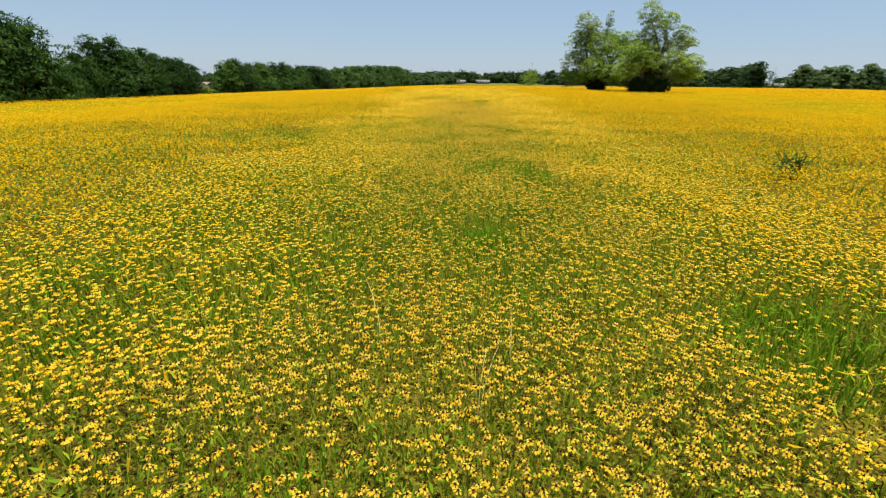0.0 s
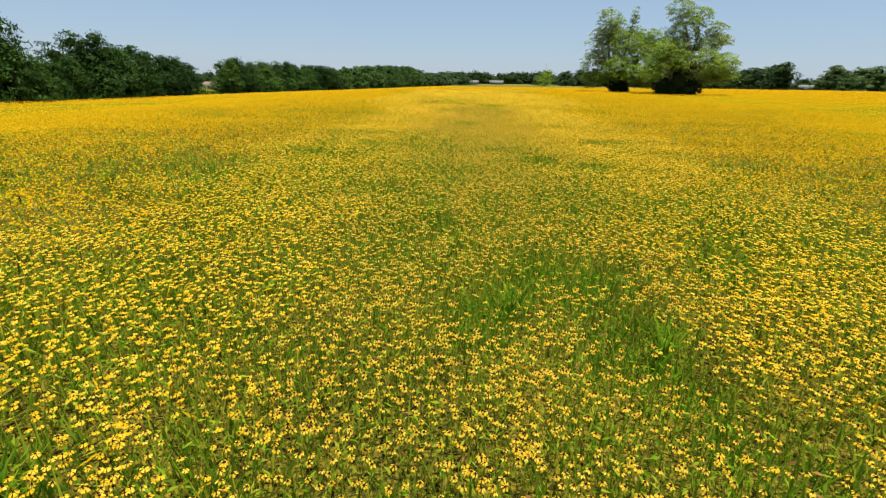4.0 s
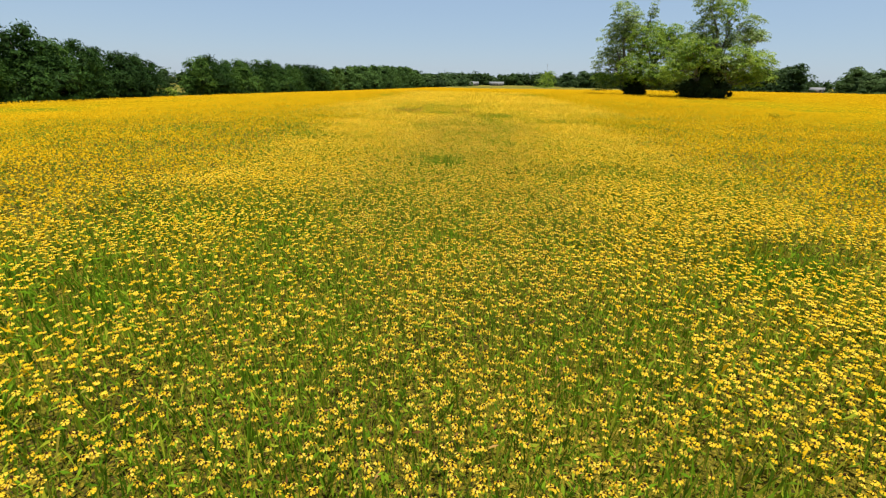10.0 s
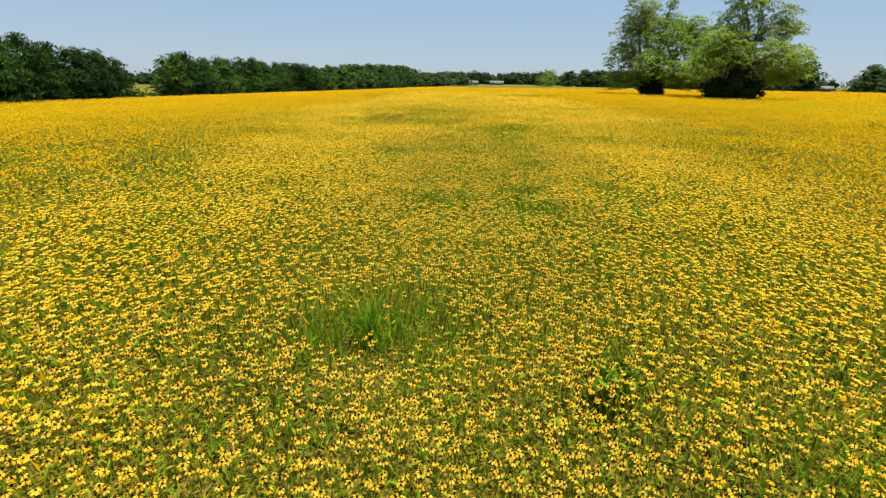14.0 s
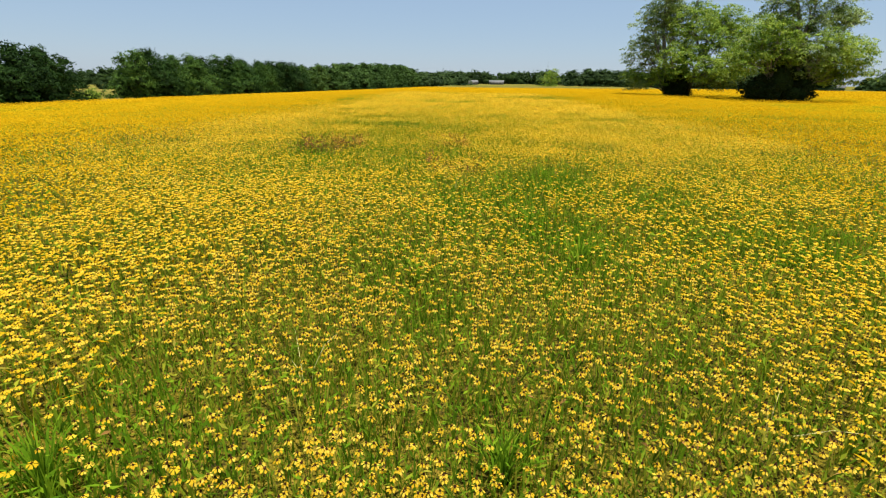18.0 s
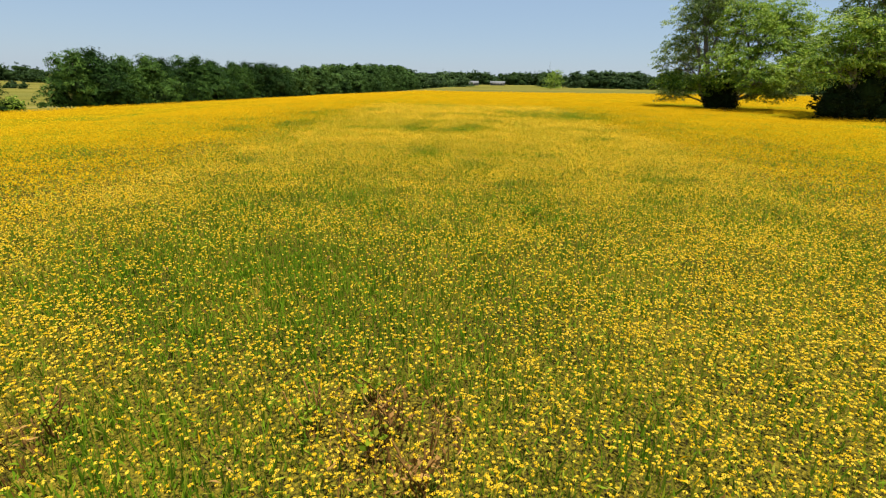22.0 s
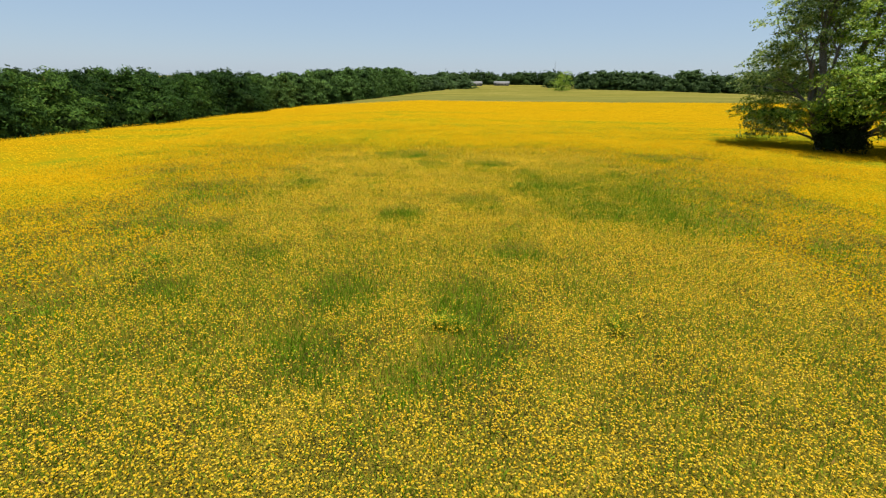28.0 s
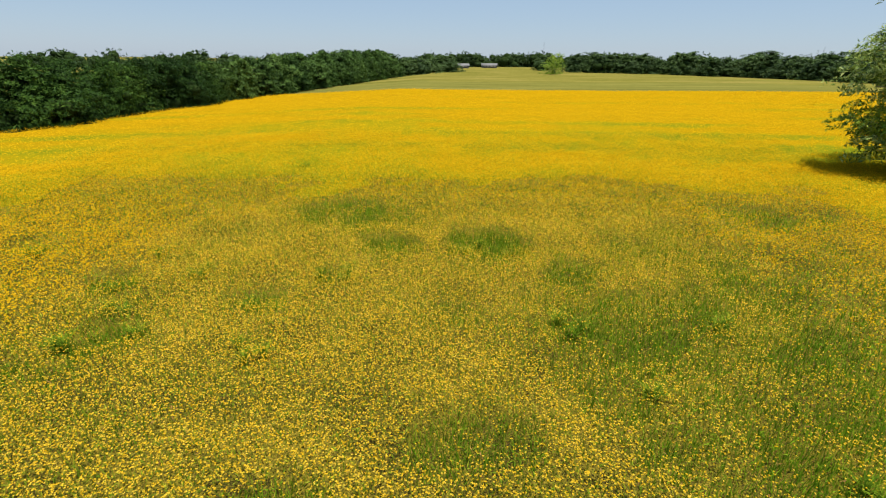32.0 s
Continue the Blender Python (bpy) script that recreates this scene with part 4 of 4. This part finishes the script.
def farm_house(x, y, turn, length, depth, eaves, rise, roof_mat, label):
    t = thing("farmhouse", pose(x, y, float(ground_z(x, y)), 0, 0, turn), label, "house", "far buildings")
    a, b = length / 2, depth / 2
    part("wall", box_mesh("wall", -a, a, -b, b, -0.3, eaves, WALL), t)
    o = 0.5
    v = np.array([(-a - o, -b - o, eaves - 0.1), (a + o, -b - o, eaves - 0.1), (a + o, 0, eaves + rise), (-a - o, 0, eaves + rise), (-a - o, b + o, eaves - 0.1), (a + o, b + o, eaves - 0.1)])
    v = np.concatenate([v, v - (0, 0, 0.18)])
    f = [(0, 1, 2, 3), (3, 2, 5, 4), (7, 6, 9, 8), (8, 9, 10, 11), (0, 6, 7, 1), (4, 5, 11, 10), (0, 3, 9, 6), (3, 4, 10, 9), (1, 7, 8, 2), (2, 8, 11, 5)]
    part("roof", mesh_from("roof", v, [np.array(f)], [roof_mat]), t)
    for i in range(int(length // 3.5)):
        wx = -a + 1.8 + i * 3.5
        w = part("window", box_mesh("window", wx - 0.5, wx + 0.5, -b - 0.04, -b + 0.02, 1.0, 2.2, GLASS), t)
        part("sill", box_mesh("sill", wx - 0.6, wx + 0.6, -b - 0.12, -b, 0.9, 0.98, WALL), w)
    return t


farm_house(13, 600, 4, 13, 9, 2.7, 1.8, ROOF, "long low farmhouse with a pale metal roof")
farm_house(42, 625, -6, 16, 9, 2.7, 1.8, ROOF, "low pale-roofed farm building by far trees")
farm_house(158, 335, -40, 9, 7, 2.8, 1.6, ROOF, "pale-roofed shed among dark trees")
farm_house(212, 330, -30, 7, 6, 2.0, 1.3, ROOF, "low pale-roofed shed beyond a gap in the trees")
farm_house(-158, 366, 20, 14, 9, 3.0, 2.4, ROOF, "white house beyond the hedge")
farm_house(-172, 358, -10, 12, 8, 2.8, 2.0, ROOF_BROWN, "brown-roofed house beyond the hedge")
farm_house(-140, 372, 10, 15, 9, 3.0, 2.2, ROOF, "white farm building beyond the hedge")


def mast(x, y, height):
    """A guyed lattice mast, three legs with crossed bracing."""
    t = thing("radio_mast", pose(x, y, float(ground_z(x, y))), "thin grey lattice radio mast on the horizon", "mast", "masts")
    w = 0.6
    feet = [(w * math.cos(a), w * math.sin(a)) for a in (0.5, 2.6, 4.7)]
    for fx, fy in feet:
        part("leg", tube_mesh("leg", [([(fx, fy, 0), (fx, fy, height)], [0.06, 0.05])], STEEL, 4), t)
    runs = []
    for k in range(int(height / 2)):
        for i in range(3):
            p, q = feet[i], feet[(i + 1) % 3]
            runs.append(([(*p, 2 * k), (*q, 2 * k + 2)], [0.025, 0.025]))
    part("bracing", tube_mesh("bracing", runs, STEEL, 3), t)
    return t


mast(128, 800, 31)
mast(438, 700, 27)
mast(452, 730, 24)


# ---- single plants ----
def weed(x, y, height, spread, stalks, label, seed, leaf_mat, head_mat, name, group, lush=(22, 0.035), head=1.0):
    """A stalky weed: bent stalks, each with small leaves and a seed spike."""
    r, q = random.Random(seed), np.random.default_rng(seed)
    t = thing(name, pose(x, y, float(ground_z(x, y))), label, "weed", group)
    for i in range(stalks):
        a, k = r.uniform(0, 6.283), r.uniform(0.2, 1)
        top = (math.cos(a) * spread * k, math.sin(a) * spread * k, height * r.uniform(0.7, 1.0))
        pts = bent((r.uniform(-0.05, 0.05), r.uniform(-0.05, 0.05), -0.02), top, r, 0.1, 4)
        stalk = part("stalk", tube_mesh("stalk", [(pts, [0.008, 0.007, 0.006, 0.005, 0.003])], head_mat, 4), t)
        v, f = leaves([(*pts[2], spread * 0.3, height * 0.22)], *lush, q, 0.1, 0.2)
        part("foliage", mesh_from("foliage", v, [f], [leaf_mat]), stalk)
        up = (pts[-1] - pts[-2]).normalized()
        spike = [pts[-1] + up * 0.018 * (j - 7) for j in range(10)]
        part("seed_head", tube_mesh("seed_head", [(spike, [0.004] + [head * r.uniform(0.007, 0.02) for j in range(8)] + [0.003])], head_mat, 6), stalk)
    return t


weed(8.2, 11.6, 0.66, 0.48, 20, "dark leggy weed standing above the flowers", 3, LEAF_MID, WEED, "tall_weed", "tall weeds", (36, 0.05))
weed(20.4, 48.3, 0.55, 1.0, 22, "broad dark weed standing above the flowers", 4, WEED, WEED, "tall_weed", "tall weeds", (36, 0.05))
for i, (x, y, h, w) in enumerate(((3.05, 56.0, 0.32, 0.42), (2.17, 27.3, 0.33, 0.22), (1.31, 7.1, 0.33, 0.3), (-1.33, 7.0, 0.33, 0.28))):
    weed(x, y, h, w, 12, "low broad-leaved dark-green weed among the flowers", 60 + i, LEAF_WEED, LEAF_WEED, "leafy_weed", "tall weeds", (26, 0.034))
dr = random.Random(9)
for cx, cy, rx, ry in DOCKS:
    for i in range(int(2 + 10 * rx * ry)):
        weed(cx + 1.3 * dr.uniform(-rx, rx), cy + 1.3 * dr.uniform(-ry, ry), dr.uniform(0.34, 0.50), 0.22, 7, "rust-brown seeding dock among the flowers", 200 + dr.randint(0, 9999), DOCK if i % 2 else BLADE, DOCK, "dock_plant", "rusty dock patch", (9, 0.03), 0.5)


def grass_tuft(x, y, height, spread, count, mat, label, seed, name="grass_tuft", thin=1.0):
    """A tuft of arching grass blades, each folded along its length."""
    q = np.random.default_rng(seed)
    a, k = q.uniform(0, 6.283, count), q.uniform(0.1, 1, count)
    w, h = thin * q.uniform(0.004, 0.009, count), height * q.uniform(0.55, 1.05, count)
    out = np.stack([np.cos(a), np.sin(a), np.zeros(count)], -1)
    side = np.stack([-np.sin(a), np.cos(a), np.zeros(count)], -1)
    root = out * 0.05 * k[:, None]
    rows = []
    for u, lift, wide in ((0, 0, 0.6), (0.35, 0.5, 1.0), (0.7, 0.85, 0.8), (1.0, 1.0, 0.1)):
        p = root + out * (spread * k * u ** 1.7)[:, None] + (h * lift)[:, None] * np.array((0, 0, 1.0))
        rows += [p - side * (w * wide)[:, None], p + side * (w * wide)[:, None]]
    v = np.stack(rows, 1).reshape(-1, 3)
    base = (np.arange(count) * 8)[:, None]
    f = np.concatenate([base + np.array([2 * i, 2 * i + 1, 2 * i + 3, 2 * i + 2]) for i in range(3)])
    ob = new(name, mesh_from(name, v, [f], [mat]))
    ob.matrix_basis = pose(x, y, float(ground_z(x, y)))
    return tagged(ob, label, "grass", "grass tufts")


tr = random.Random(15)
for i, (cx, cy, rx, ry) in enumerate(PATCHES_START[::2] + PATCHES_LOW[::2]):
    grass_tuft(cx + tr.uniform(-rx, rx) * 0.8, cy + tr.uniform(-ry, ry) * 0.8, tr.uniform(0.26, 0.42), tr.uniform(0.2, 0.34), 70, GRASS, "fresh green grass tuft among yellow flowers", 500 + i * 10)
for i, (x, y) in enumerate(((-1.0, 88.9), (-2.3, 87.3), (-4.7, 85.9), (-5.6, 84.8), (-10.5, 90.2), (-6.5, 87.9), (-5.7, 102.9), (8.4, 86.5), (6.1, 83.7), (-6.1, 90.2), (-4.7, 88.9), (-4.7, 94.7), (2.9, 90.9), (4.8, 86.4),
                           (-1.9, 85.2), (-6.4, 76.0), (-5.4, 86.4), (-13.4, 88.3), (-6.3, 75.0), (5.0, 73.0), (-7.7, 78.3), (1.8, 73.2), (11.1, 82.6), (8.3, 81.8))):
    for j in range(tr.randint(1, 3)):
        grass_tuft(x + tr.uniform(-0.4, 0.4), y + tr.uniform(-0.4, 0.4), tr.uniform(0.24, 0.36), tr.uniform(0.26, 0.42), 60, LEAF_WEED, "low dark-green weed among yellow flowers", 900 + i * 5 + j, "low_weed", 1.3)
for x, y, h in ((0.3, 2.62, 0.6), (0.57, 3.05, 0.66), (-0.4, 3.36, 0.6), (-1.98, 12.56, 0.6), (-0.74, 12.76, 0.62), (3.09, 36.4, 0.5), (0.38, 36.7, 0.48), (1.25, 42.3, 0.5)):
    grass_tuft(x, y, h, 0.42, 3, STRAW, "a few pale dry grass stalks above the flowers", int(h * 1000) + int(x * 10), "dry_grass", 0.5)
